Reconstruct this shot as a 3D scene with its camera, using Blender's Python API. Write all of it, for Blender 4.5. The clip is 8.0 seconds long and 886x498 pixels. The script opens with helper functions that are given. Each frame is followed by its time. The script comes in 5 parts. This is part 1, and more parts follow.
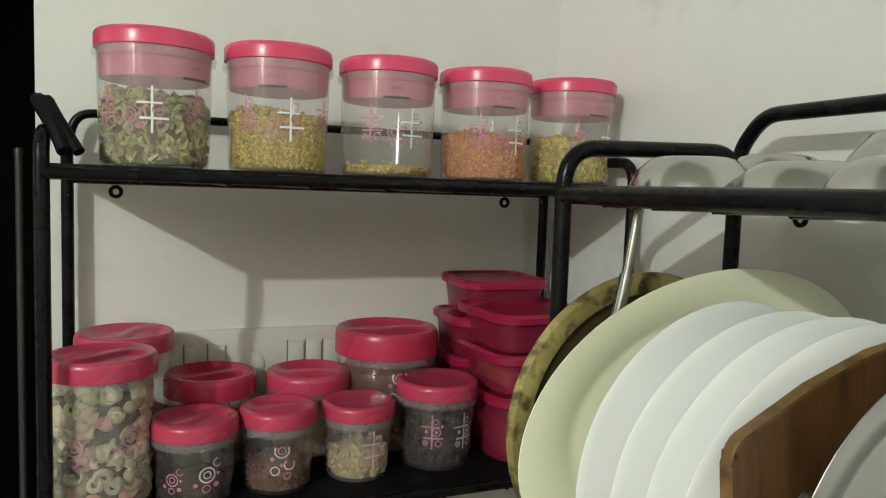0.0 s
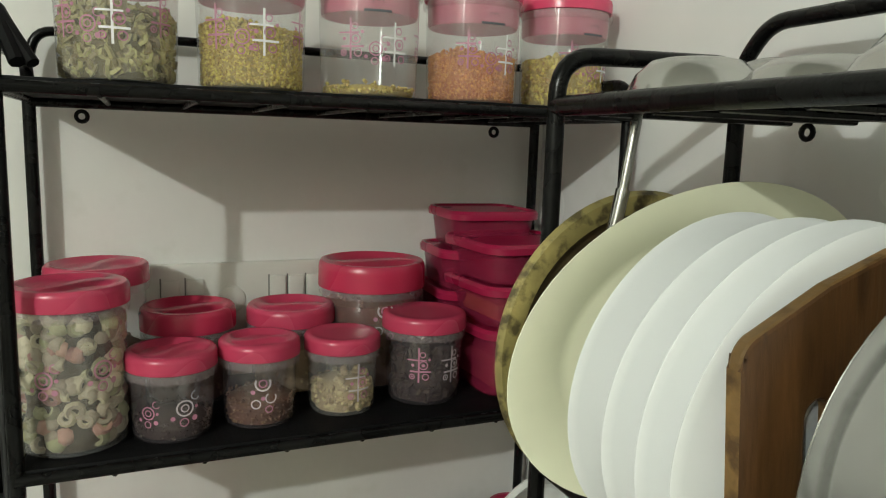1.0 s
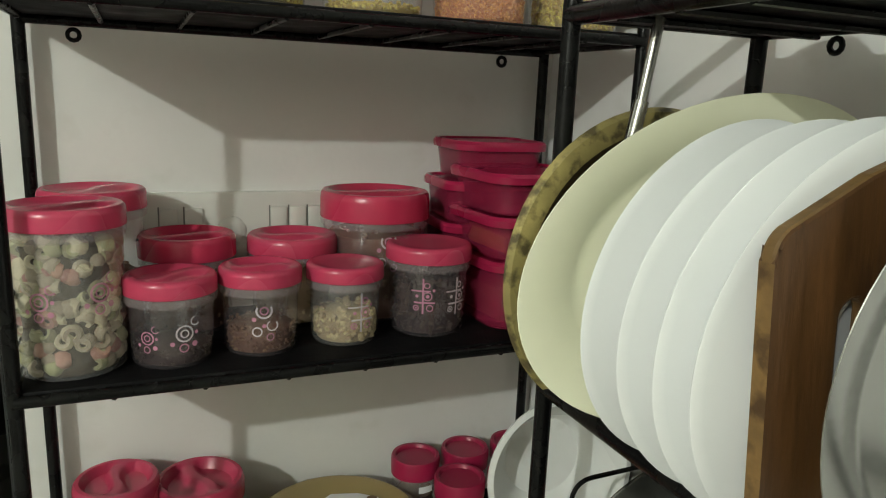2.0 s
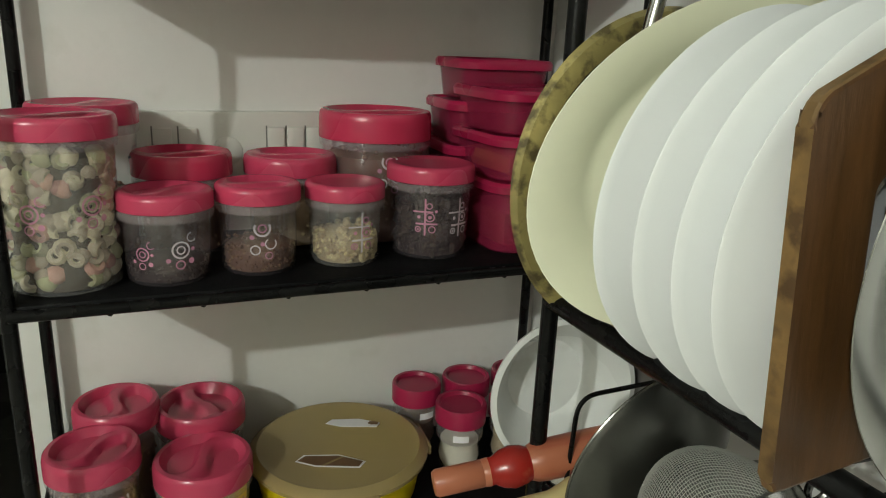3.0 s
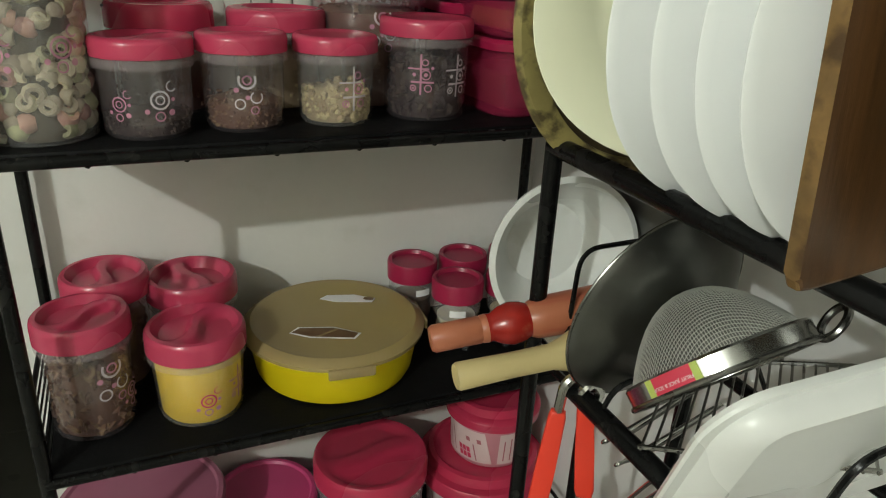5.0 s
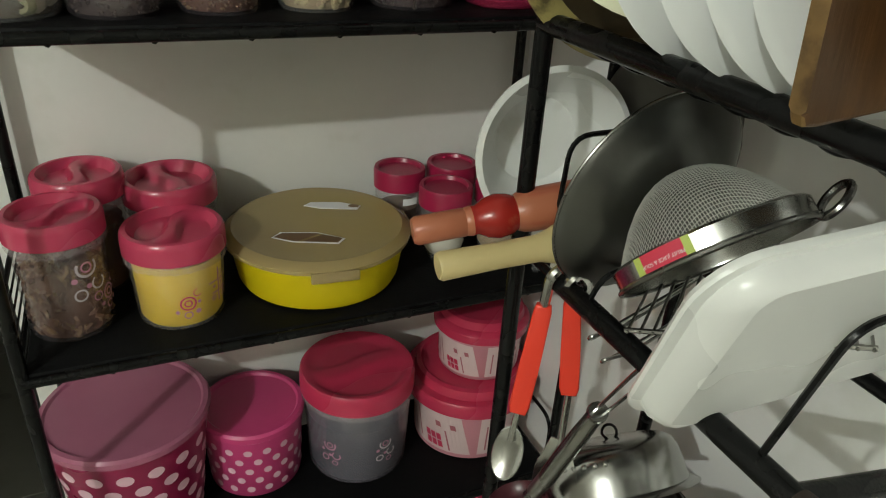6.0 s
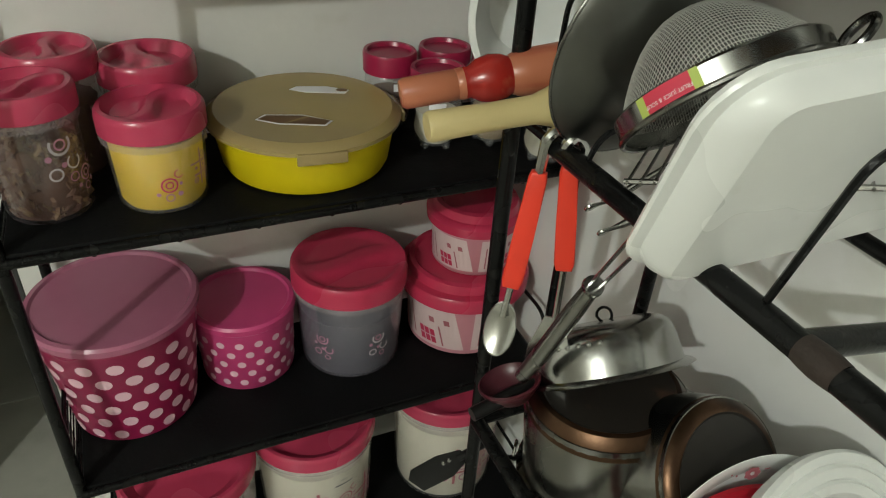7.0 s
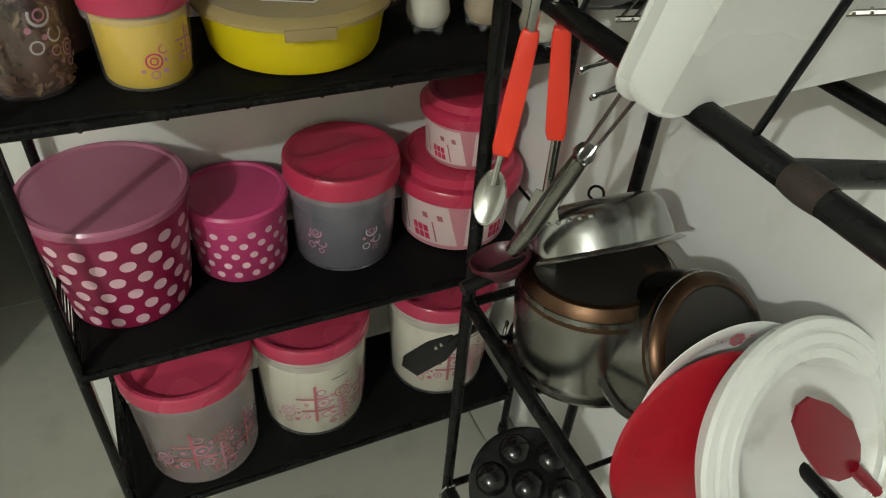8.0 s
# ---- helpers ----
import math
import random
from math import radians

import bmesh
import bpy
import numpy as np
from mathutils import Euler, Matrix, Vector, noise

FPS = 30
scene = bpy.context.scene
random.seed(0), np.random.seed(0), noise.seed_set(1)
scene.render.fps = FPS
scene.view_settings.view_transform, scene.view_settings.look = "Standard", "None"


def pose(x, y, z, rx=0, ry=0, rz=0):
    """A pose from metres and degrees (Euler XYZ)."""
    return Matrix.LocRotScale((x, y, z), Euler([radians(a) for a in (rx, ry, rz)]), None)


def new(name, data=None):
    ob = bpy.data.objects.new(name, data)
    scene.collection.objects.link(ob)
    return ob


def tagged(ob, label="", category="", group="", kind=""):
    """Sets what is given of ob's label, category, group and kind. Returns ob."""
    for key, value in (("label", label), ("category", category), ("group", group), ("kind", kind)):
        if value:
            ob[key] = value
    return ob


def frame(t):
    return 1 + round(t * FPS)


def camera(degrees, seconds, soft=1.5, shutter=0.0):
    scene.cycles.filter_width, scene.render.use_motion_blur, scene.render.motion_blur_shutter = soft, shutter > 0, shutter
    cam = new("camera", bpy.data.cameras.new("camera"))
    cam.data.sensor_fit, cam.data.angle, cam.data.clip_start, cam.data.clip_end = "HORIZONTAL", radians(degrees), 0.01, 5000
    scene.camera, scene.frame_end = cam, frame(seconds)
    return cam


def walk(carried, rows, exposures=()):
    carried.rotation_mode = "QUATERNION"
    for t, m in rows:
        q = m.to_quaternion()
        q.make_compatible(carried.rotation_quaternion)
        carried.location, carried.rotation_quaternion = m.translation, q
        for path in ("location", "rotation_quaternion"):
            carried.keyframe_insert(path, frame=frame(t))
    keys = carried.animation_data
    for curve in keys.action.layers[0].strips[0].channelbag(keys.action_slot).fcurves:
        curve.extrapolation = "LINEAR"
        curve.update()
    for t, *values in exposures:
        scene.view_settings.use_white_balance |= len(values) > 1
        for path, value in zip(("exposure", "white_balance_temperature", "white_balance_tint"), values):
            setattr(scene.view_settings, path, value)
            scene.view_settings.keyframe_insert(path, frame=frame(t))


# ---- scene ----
cam = camera(63.7, 8.0, soft=1.1)
# seconds, x, y, z, pitch, roll, yaw
PATH = [
    (0.0, -0.3443, 0.0705, 1.5043, -4.74, -1.95, -22.25),
    (0.5, -0.3334, 0.0847, 1.4881, -6.39, -2.04, -22.94),
    (1.0, -0.3260, 0.0999, 1.4716, -8.55, -1.78, -23.05),
    (1.5, -0.3236, 0.1098, 1.4552, -10.28, -2.01, -22.83),
    (3.0, -0.3209, 0.1305, 1.4004, -16.25, -2.48, -22.95),
    (3.5, -0.3193, 0.1369, 1.3825, -18.28, -2.37, -22.71),
    (4.0, -0.3189, 0.1401, 1.3614, -20.42, -2.25, -22.74),
    (5.5, -0.3074, 0.1429, 1.3170, -25.01, -3.02, -23.37),
    (6.0, -0.2997, 0.1442, 1.2879, -28.05, -3.18, -23.44),
    (6.5, -0.2975, 0.1457, 1.2627, -30.97, -3.13, -24.06),
    (7.0, -0.2915, 0.1423, 1.2343, -34.14, -3.26, -23.70),
    (7.5, -0.2928, 0.1278, 1.2181, -37.65, -2.96, -23.75),
    (8.0, -0.2938, 0.1134, 1.1910, -39.86, -3.40, -23.79),
]
walk(cam, [(t, pose(x, y, z, 90 + pitch, roll, yaw)) for t, x, y, z, pitch, roll, yaw in PATH],
     exposures=[(0.0, -0.02), (1.5, -0.02), (3.5, -0.10), (5.5, 0.0), (6.0, -0.08), (6.5, -0.28), (7.0, -0.02), (7.5, 0.04), (8.0, 0.04)])

# ---- light ----
LAMP = Vector((-2.60, -1.50, 2.72))
world = bpy.data.worlds.new("world")
world.use_nodes = True
world.node_tree.nodes["Background"].inputs[0].default_value = (0.8, 0.9, 1.0, 1)
world.node_tree.nodes["Background"].inputs[1].default_value = 0.005
scene.world = world
bulb_data = bpy.data.lights.new("bulb_light", "POINT")
bulb_data.energy, bulb_data.shadow_soft_size, bulb_data.color = 165, 0.035, (0.94, 1.0, 0.92)
bulb_light = new("bulb_light", bulb_data)
bulb_light.location = LAMP


# ---- materials ----
def material(name, colour, rough=0.5, metal=0.0, alpha=1.0, bump=0.0, scale=60.0, vary=0.12, wear=None, coat=0.0, spec=0.5, stretch=None, trans=0.0, island=0.0, sss=0.0):
    """A principled surface with two scales of noise in colour, gloss and relief. wear: (colour, amount, scale) of worn or dirty patches."""
    m = bpy.data.materials.new(name)
    m.use_nodes = True
    t = m.node_tree
    b = t.nodes["Principled BSDF"]
    settings = {"Roughness": rough, "Metallic": metal, "Alpha": alpha, "Coat Weight": coat, "Specular IOR Level": spec, "Transmission Weight": trans}
    if sss:
        settings.update({"Subsurface Weight": sss, "Subsurface Radius": (0.01, 0.006, 0.004), "Subsurface Scale": 0.5})
    for key, value in settings.items():
        b.inputs[key].default_value = value
    co = t.nodes.new("ShaderNodeTexCoord")
    source = co.outputs["Object"]
    if stretch:
        mp = t.nodes.new("ShaderNodeMapping")
        mp.inputs["Scale"].default_value = stretch
        t.links.new(source, mp.inputs["Vector"])
        source = mp.outputs["Vector"]

    def noise_at(s, detail=3.0):
        n = t.nodes.new("ShaderNodeTexNoise")
        n.inputs["Scale"].default_value, n.inputs["Detail"].default_value = s, detail
        t.links.new(source, n.inputs["Vector"])
        return n.outputs["Fac"]

    def mix(kind, fac, a, c):
        x = t.nodes.new("ShaderNodeMix")
        x.data_type, x.blend_type = "RGBA", kind
        for socket, v in ((x.inputs[0], fac), (x.inputs[6], a), (x.inputs[7], c)):
            if isinstance(v, bpy.types.NodeSocket):
                t.links.new(v, socket)
            else:
                socket.default_value = v
        return x.outputs[2]

    def ramp(value, lo, hi, a, c):
        r = t.nodes.new("ShaderNodeMapRange")
        for k, v in ((1, lo), (2, hi), (3, a), (4, c)):
            r.inputs[k].default_value = v
        t.links.new(value, r.inputs[0])
        return r.outputs[0]

    fine, broad = noise_at(scale), noise_at(scale / 9, 2.0)
    dark = tuple(c * (1 - vary) for c in colour) + (1,)
    lite = tuple(min(1, c * (1 + vary * 0.6)) for c in colour) + (1,)
    col = mix("MIX", ramp(broad, 0.3, 0.7, 0, 1), dark, lite)
    col = mix("MIX", ramp(fine, 0.35, 0.65, 0, 0.35), col, tuple(c * (1 - vary) for c in colour) + (1,))
    if island:
        g = t.nodes.new("ShaderNodeNewGeometry")
        h = t.nodes.new("ShaderNodeHueSaturation")
        t.links.new(ramp(g.outputs["Random Per Island"], 0, 1, 1 - island, 1 + island), h.inputs["Value"])
        t.links.new(ramp(g.outputs["Random Per Island"], 0, 1, 0.5 - island * 0.06, 0.5 + island * 0.06), h.inputs["Hue"])
        t.links.new(col, h.inputs["Color"])
        col = h.outputs["Color"]
    if wear:
        wcol, amount, wscale = wear
        col = mix("MIX", ramp(noise_at(wscale, 6.0), 0.62 - amount * 0.3, 0.72 - amount * 0.25, 0, 0.85), col, tuple(wcol) + (1,))
    t.links.new(col, b.inputs["Base Color"])
    t.links.new(ramp(broad, 0.25, 0.75, max(0.02, rough * 0.8), min(1, rough * 1.25)), b.inputs["Roughness"])
    if bump:
        n = t.nodes.new("ShaderNodeBump")
        n.inputs["Strength"].default_value, n.inputs["Distance"].default_value = bump, 0.002
        t.links.new(fine, n.inputs["Height"])
        t.links.new(n.outputs["Normal"], b.inputs["Normal"])
    return m


WALL = material("white_wall_paint", (0.80, 0.79, 0.76), 0.55, bump=0.12, scale=90, vary=0.03, wear=((0.74, 0.73, 0.69), 0.03, 14))
WALL_TILE = material("glossy_white_wall", (0.82, 0.82, 0.81), 0.24, bump=0.08, scale=30, vary=0.05, wear=((0.70, 0.70, 0.67), 0.10, 9))
FLOOR = material("beige_floor_tile", (0.42, 0.41, 0.36), 0.3, bump=0.05, scale=25, vary=0.10, wear=((0.36, 0.35, 0.30), 0.15, 9))
GROUT = material("floor_joint", (0.30, 0.29, 0.26), 0.8)
# Unseen walls, kept darker than the white ones to weaken bounced light.
FAR_WALL = material("low_bounce_wall", (0.36, 0.345, 0.30), 0.7, vary=0.06, scale=30)
# Near-black colour stands in for the passage's lack of light.
PASSAGE_DARK = material("unlit_passage_darkness", (0.05, 0.045, 0.04), 0.6, vary=0.3, scale=20, stretch=(6, 6, 0.6))
# The ceiling is out of view; its grey reduces fill from above.
CEIL = material("low_bounce_ceiling", (0.54, 0.54, 0.51), 0.8, vary=0.03)
BLACK = material("black_powder_coat", (0.006, 0.006, 0.006), 0.26, bump=0.12, scale=300, vary=0.3, wear=((0.012, 0.011, 0.010), 0.10, 45), spec=0.20)
RUST = material("rusted_weld", (0.035, 0.022, 0.017), 0.7, bump=0.5, scale=200, vary=0.4)
MAT_BLACK = material("black_shelf_liner", (0.005, 0.005, 0.0055), 0.6, bump=0.2, scale=220, vary=0.3, spec=0.12)
FRIDGE = material("black_gloss_panel", (0.012, 0.013, 0.012), 0.28, vary=0.2, scale=20)
GREY_TRIM = material("grey_handle", (0.06, 0.06, 0.06), 0.4)
PINK = material("pink_lid_plastic", (0.74, 0.075, 0.17), 0.22, vary=0.10, scale=40, sss=0.1, bump=0.05)
# Darker copy of the pink lid, with the shelves' shade in its colour.
PINK_SHADED = material("shaded_pink_lid", (0.54, 0.052, 0.115), 0.24, vary=0.12, scale=40, sss=0.1, bump=0.05)
MILKY = material("milky_pink_plastic", (0.66, 0.55, 0.55), 0.18, alpha=0.30, vary=0.10, scale=30, spec=0.8)
RED_PINK = material("red_pink_lid_plastic", (0.54, 0.036, 0.092), 0.26, vary=0.12, scale=40, sss=0.1, bump=0.05)
MAGENTA = material("magenta_plastic", (0.36, 0.013, 0.062), 0.30, vary=0.12, scale=40, bump=0.05)
MAGENTA_CLEAR = material("clear_magenta_plastic", (0.40, 0.03, 0.085), 0.18, alpha=0.46, vary=0.1, scale=40)
ROSE_LID = material("milky_rose_lid", (0.54, 0.18, 0.29), 0.22, alpha=0.72, vary=0.08, scale=30)
HOT_PINK = material("hot_pink_plastic", (0.60, 0.060, 0.205), 0.32, vary=0.08, scale=40)
CLEAR = material("clear_plastic", (0.85, 0.84, 0.85), 0.12, alpha=0.12, vary=0.05, scale=30, spec=0.8, bump=0.10, stretch=(0.4, 0.4, 9))
SMOKE = material("clouded_plastic", (0.42, 0.36, 0.40), 0.14, alpha=0.12, vary=0.10, scale=30, spec=0.8, bump=0.10, stretch=(0.4, 0.4, 9))
FROST = material("frosted_plastic", (0.38, 0.34, 0.42), 0.2, alpha=0.34, vary=0.05, scale=30)


def polished(m, rough):
    """Adds the clear gloss of a smooth plastic skin over a see-through surface."""
    t = m.node_tree
    out = t.nodes["Material Output"]
    under = out.inputs["Surface"].links[0].from_socket
    edge, power, amount = t.nodes.new("ShaderNodeLayerWeight"), t.nodes.new("ShaderNodeMath"), t.nodes.new("ShaderNodeMapRange")
    shine, both = t.nodes.new("ShaderNodeBsdfGlossy"), t.nodes.new("ShaderNodeMixShader")
    turn = t.nodes.new("ShaderNodeTangent")
    turn.direction_type, turn.axis = "RADIAL", "Z"
    t.links.new(turn.outputs[0], shine.inputs["Tangent"])
    shine.inputs["Roughness"].default_value, shine.inputs["Anisotropy"].default_value = rough, 0.72
    power.operation, power.inputs[1].default_value = "POWER", 4.0
    amount.inputs[3].default_value, amount.inputs[4].default_value = 0.085, 0.5
    t.links.new(edge.outputs["Facing"], power.inputs[0])
    t.links.new(power.outputs[0], amount.inputs[0])
    t.links.new(amount.outputs[0], both.inputs[0])
    t.links.new(under, both.inputs[1])
    t.links.new(shine.outputs[0], both.inputs[2])
    t.links.new(both.outputs[0], out.inputs["Surface"])


for m, rough in ((CLEAR, 0.11), (SMOKE, 0.12), (FROST, 0.16)):
    polished(m, rough)
# Pink light that comes through the lid, put into a see-through colour.
PINK_LID_TINT = material("pink_light_through_lid", (0.95, 0.30, 0.43), 0.3, alpha=0.50)
COLLAR = material("milky_jar_collar", (0.80, 0.66, 0.69), 0.2, alpha=0.20, vary=0.05)
PRINT_PINK = material("pink_print", (0.72, 0.30, 0.44), 0.4, alpha=0.62)
PRINT_RED = material("red_print", (0.60, 0.03, 0.10), 0.4)
DUSKY = material("dusky_rose_print", (0.42, 0.12, 0.15), 0.4)
PRINT_WHITE = material("white_print", (0.85, 0.83, 0.84), 0.4)
PRINT_PALE = material("pale_rose_print", (0.70, 0.53, 0.54), 0.4, vary=0.08)
PRINT_SOFT = material("soft_white_print", (0.80, 0.70, 0.74), 0.4, alpha=0.62)
PRINT_GREY = material("dark_print", (0.10, 0.10, 0.12), 0.4)
CREAM_POWDER = material("cream_powder", (0.80, 0.75, 0.64), 0.8, vary=0.05, bump=0.2, scale=60)
YELLOW_POWDER = material("turmeric_yellow_fill", (0.90, 0.60, 0.0), 0.6, vary=0.08, bump=0.15, scale=70)
PALE_RING = material("pale_ring_snack", (0.56, 0.48, 0.34), 0.7, vary=0.2, island=0.35)
# Dark core colour: the shade in the gaps between the rings.
RING_SHADE = material("ring_gap_shade", (0.09, 0.065, 0.04), 0.8, vary=0.3)
GREEN_RING = material("green_ring_snack", (0.42, 0.40, 0.23), 0.7, vary=0.2, island=0.3)
PINK_RING = material("pink_ring_snack", (0.50, 0.27, 0.22), 0.7, vary=0.2, island=0.25)
OLIVE_BITS = material("dried_flakes", (0.42, 0.36, 0.17), 0.6, vary=0.3, island=0.4)
YELLOW_BITS = material("yellow_split_lentils", (0.62, 0.46, 0.10), 0.6, vary=0.2, island=0.35)
# Core of the flake jar, coloured as the shade between the flakes.
FLAKE_SHADE = material("flake_gap_shade", (0.17, 0.14, 0.06), 0.8, vary=0.3)
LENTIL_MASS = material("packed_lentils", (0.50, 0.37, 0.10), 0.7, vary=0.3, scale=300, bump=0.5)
ORANGE_BITS = material("orange_lentils", (0.72, 0.30, 0.10), 0.6, vary=0.15, island=0.3)
DARK_BITS = material("dark_spice", (0.06, 0.035, 0.03), 0.7, vary=0.4, island=0.5)
BROWN_BITS = material("brown_spice", (0.20, 0.10, 0.06), 0.7, vary=0.3, island=0.4)
BEIGE_BITS = material("chickpeas", (0.55, 0.42, 0.24), 0.65, vary=0.2, island=0.3)
YELLOW_BOX = material("yellow_plastic", (0.80, 0.62, 0.01), 0.32, vary=0.06, bump=0.04)
TAN_LID = material("milky_tan_lid", (0.45, 0.335, 0.165), 0.22, alpha=0.74, vary=0.08, scale=30)
BROWN_STICKER = material("brown_sticker", (0.16, 0.08, 0.03), 0.5, vary=0.3)
WHITE_PLASTIC = material("white_plastic", (0.80, 0.81, 0.79), 0.28, vary=0.04, bump=0.03, wear=((0.66, 0.66, 0.62), 0.06, 16))
CERAMIC = material("white_glazed_plate", (0.93, 0.95, 0.95), 0.16, vary=0.02, coat=0.3)
YELLOW_PLATE = material("pale_yellow_plate", (0.96, 0.96, 0.74), 0.14, vary=0.04, coat=0.3)
OLD_WOOD = material("mottled_old_wood", (0.40, 0.33, 0.12), 0.5, vary=0.6, scale=60, bump=0.5, wear=((0.05, 0.035, 0.015), 0.42, 55))
OLD_DARK = material("dark_old_wood", (0.075, 0.05, 0.02), 0.6, vary=0.5, scale=45, bump=0.4, stretch=(1, 5, 1))
BOARD = material("brown_chopping_board", (0.115, 0.052, 0.017), 0.40, vary=0.55, scale=45, bump=0.2, stretch=(7, 1, 0.8), wear=((0.05, 0.022, 0.008), 0.2, 16))
BOARD_EDGE = material("worn_board_edge", (0.27, 0.155, 0.052), 0.40, vary=0.6, scale=110, bump=0.35, wear=((0.060, 0.028, 0.009), 0.40, 48))
PALE_WOOD = material("pale_bamboo", (0.62, 0.50, 0.24), 0.45, vary=0.15, scale=60, bump=0.15, stretch=(1, 1, 0.15), wear=((0.44, 0.30, 0.12), 0.08, 20))
RED_LACQUER = material("red_lacquered_wood", (0.40, 0.025, 0.018), 0.25, vary=0.3, scale=40, wear=((0.42, 0.12, 0.06), 0.15, 26))
RED_WOOD = material("red_stained_wood", (0.50, 0.17, 0.09), 0.35, vary=0.2, scale=60, bump=0.1, stretch=(1, 1, 0.2), wear=((0.36, 0.03, 0.02), 0.45, 30))
STEEL = material("polished_steel", (0.52, 0.52, 0.50), 0.20, metal=1.0, vary=0.08, scale=80, bump=0.03, wear=((0.40, 0.39, 0.36), 0.06, 30))
STEEL_PAN = material("worn_pan_steel", (0.40, 0.40, 0.385), 0.20, metal=1.0, vary=0.12, scale=80, bump=0.05, wear=((0.26, 0.25, 0.23), 0.15, 24))
STEEL_DULL = material("scuffed_steel", (0.26, 0.255, 0.24), 0.25, metal=1.0, vary=0.15, scale=90, bump=0.08, wear=((0.30, 0.28, 0.25), 0.12, 30))
SOOT = material("sooty_pot_base", (0.022, 0.018, 0.015), 0.4, vary=0.4, scale=50, wear=((0.10, 0.05, 0.03), 0.15, 18))
COPPER = material("burnt_copper_base", (0.11, 0.062, 0.038), 0.36, metal=1.0, vary=0.35, scale=50, bump=0.1, wear=((0.03, 0.02, 0.015), 0.35, 18))
IRON = material("dark_seasoned_iron", (0.15, 0.15, 0.14), 0.32, metal=1.0, vary=0.25, scale=60, bump=0.08)
NONSTICK = material("black_nonstick", (0.012, 0.012, 0.012), 0.17, vary=0.2, bump=0.05)
BAKELITE = material("black_handle_plastic", (0.010, 0.0095, 0.0095), 0.32, vary=0.3, spec=0.25)
RED_GRIP = material("red_rubber_grip", (0.80, 0.045, 0.02), 0.4, vary=0.06, bump=0.05)
CRIMSON = material("crimson_plastic", (0.40, 0.005, 0.018), 0.3, vary=0.08, bump=0.03)
LABEL_RED = material("red_paper_label", (0.62, 0.04, 0.08), 0.5, vary=0.05)
LABEL_GREEN = material("green_paper_label", (0.45, 0.55, 0.12), 0.5, vary=0.05)
SWITCH = material("white_switch_plastic", (0.72, 0.71, 0.66), 0.35, vary=0.04)
SWITCH_GAP = material("switch_gap", (0.20, 0.20, 0.18), 0.7)
BULB = bpy.data.materials.new("lit_bulb_glass")
BULB.use_nodes = True
BULB.node_tree.nodes["Principled BSDF"].inputs["Emission Color"].default_value = (1, 0.96, 0.88, 1)
BULB.node_tree.nodes["Principled BSDF"].inputs["Emission Strength"].default_value = 25


# ---- mesh helpers ----
def part(name, bm, mat, parent=None, label="", smooth=True, at=None):
    me = bpy.data.meshes.new(name)
    bmesh.ops.recalc_face_normals(bm, faces=bm.faces[:])
    bm.to_mesh(me)
    bm.free()
    if smooth:
        me.polygons.foreach_set("use_smooth", [True] * len(me.polygons))
        me.set_sharp_from_angle(angle=radians(38))
    me.materials.append(mat)
    ob = new(name, me)
    if parent:
        ob.parent = parent
    if at is not None:
        ob.matrix_basis = at
    if label:
        ob["label"] = label
    return ob


def thing(name, label, category, group="", at=None):
    ob = new(name)
    ob.empty_display_size = 0.02
    if at is not None:
        ob.matrix_basis = at
    return tagged(ob, label, category, group)


def aim(loc, axis, spin=0.0):
    """A pose at loc whose own z points along axis."""
    q = Vector(axis).to_track_quat("Z", "Y")
    return Matrix.Translation(loc) @ q.to_matrix().to_4x4() @ Matrix.Rotation(radians(spin), 4, "Z")


def basis(loc, axis, side):
    """A pose at loc whose z points along axis and whose x leans towards side."""
    z = Vector(axis).normalized()
    x = Vector(side)
    x = (x - z * x.dot(z)).normalized()
    out = Matrix((x, z.cross(x), z)).transposed().to_4x4()
    out.translation = loc
    return out


def lathe(profile, seg=44, bm=None, a0=0.0, a1=360.0):
    """Turn a profile of (radius, z) round z."""
    bm = bm or bmesh.new()
    full = abs(a1 - a0 - 360) < 1e-6
    n = seg if full else seg + 1
    rings = []
    for r, z in profile:
        if r < 1e-6:
            rings.append([bm.verts.new((0, 0, z))])
        else:
            rings.append([bm.verts.new((r * math.cos(radians(a0 + (a1 - a0) * i / seg)), r * math.sin(radians(a0 + (a1 - a0) * i / seg)), z)) for i in range(n)])
    for a, b in zip(rings, rings[1:]):
        for i in range(seg):
            j = (i + 1) % n
            if len(a) == 1 and len(b) == 1:
                continue
            if len(a) == 1:
                bm.faces.new((a[0], b[i], b[j]))
            elif len(b) == 1:
                bm.faces.new((a[i], a[j], b[0]))
            else:
                bm.faces.new((a[i], a[j], b[j], b[i]))
    return bm


def fillet(points, radius, n=5):
    """Round the inner corners of a line of points."""
    pts = [Vector(p) for p in points]
    out = [pts[0]]
    for a, b, c in zip(pts, pts[1:], pts[2:]):
        u, v = (a - b), (c - b)
        r = min(radius, u.length * 0.49, v.length * 0.49)
        s, e = b + u.normalized() * r, b + v.normalized() * r
        for i in range(n + 1):
            k = i / n
            out.append(s * (1 - k) ** 2 + b * 2 * k * (1 - k) + e * k * k)
    return out + [pts[-1]]


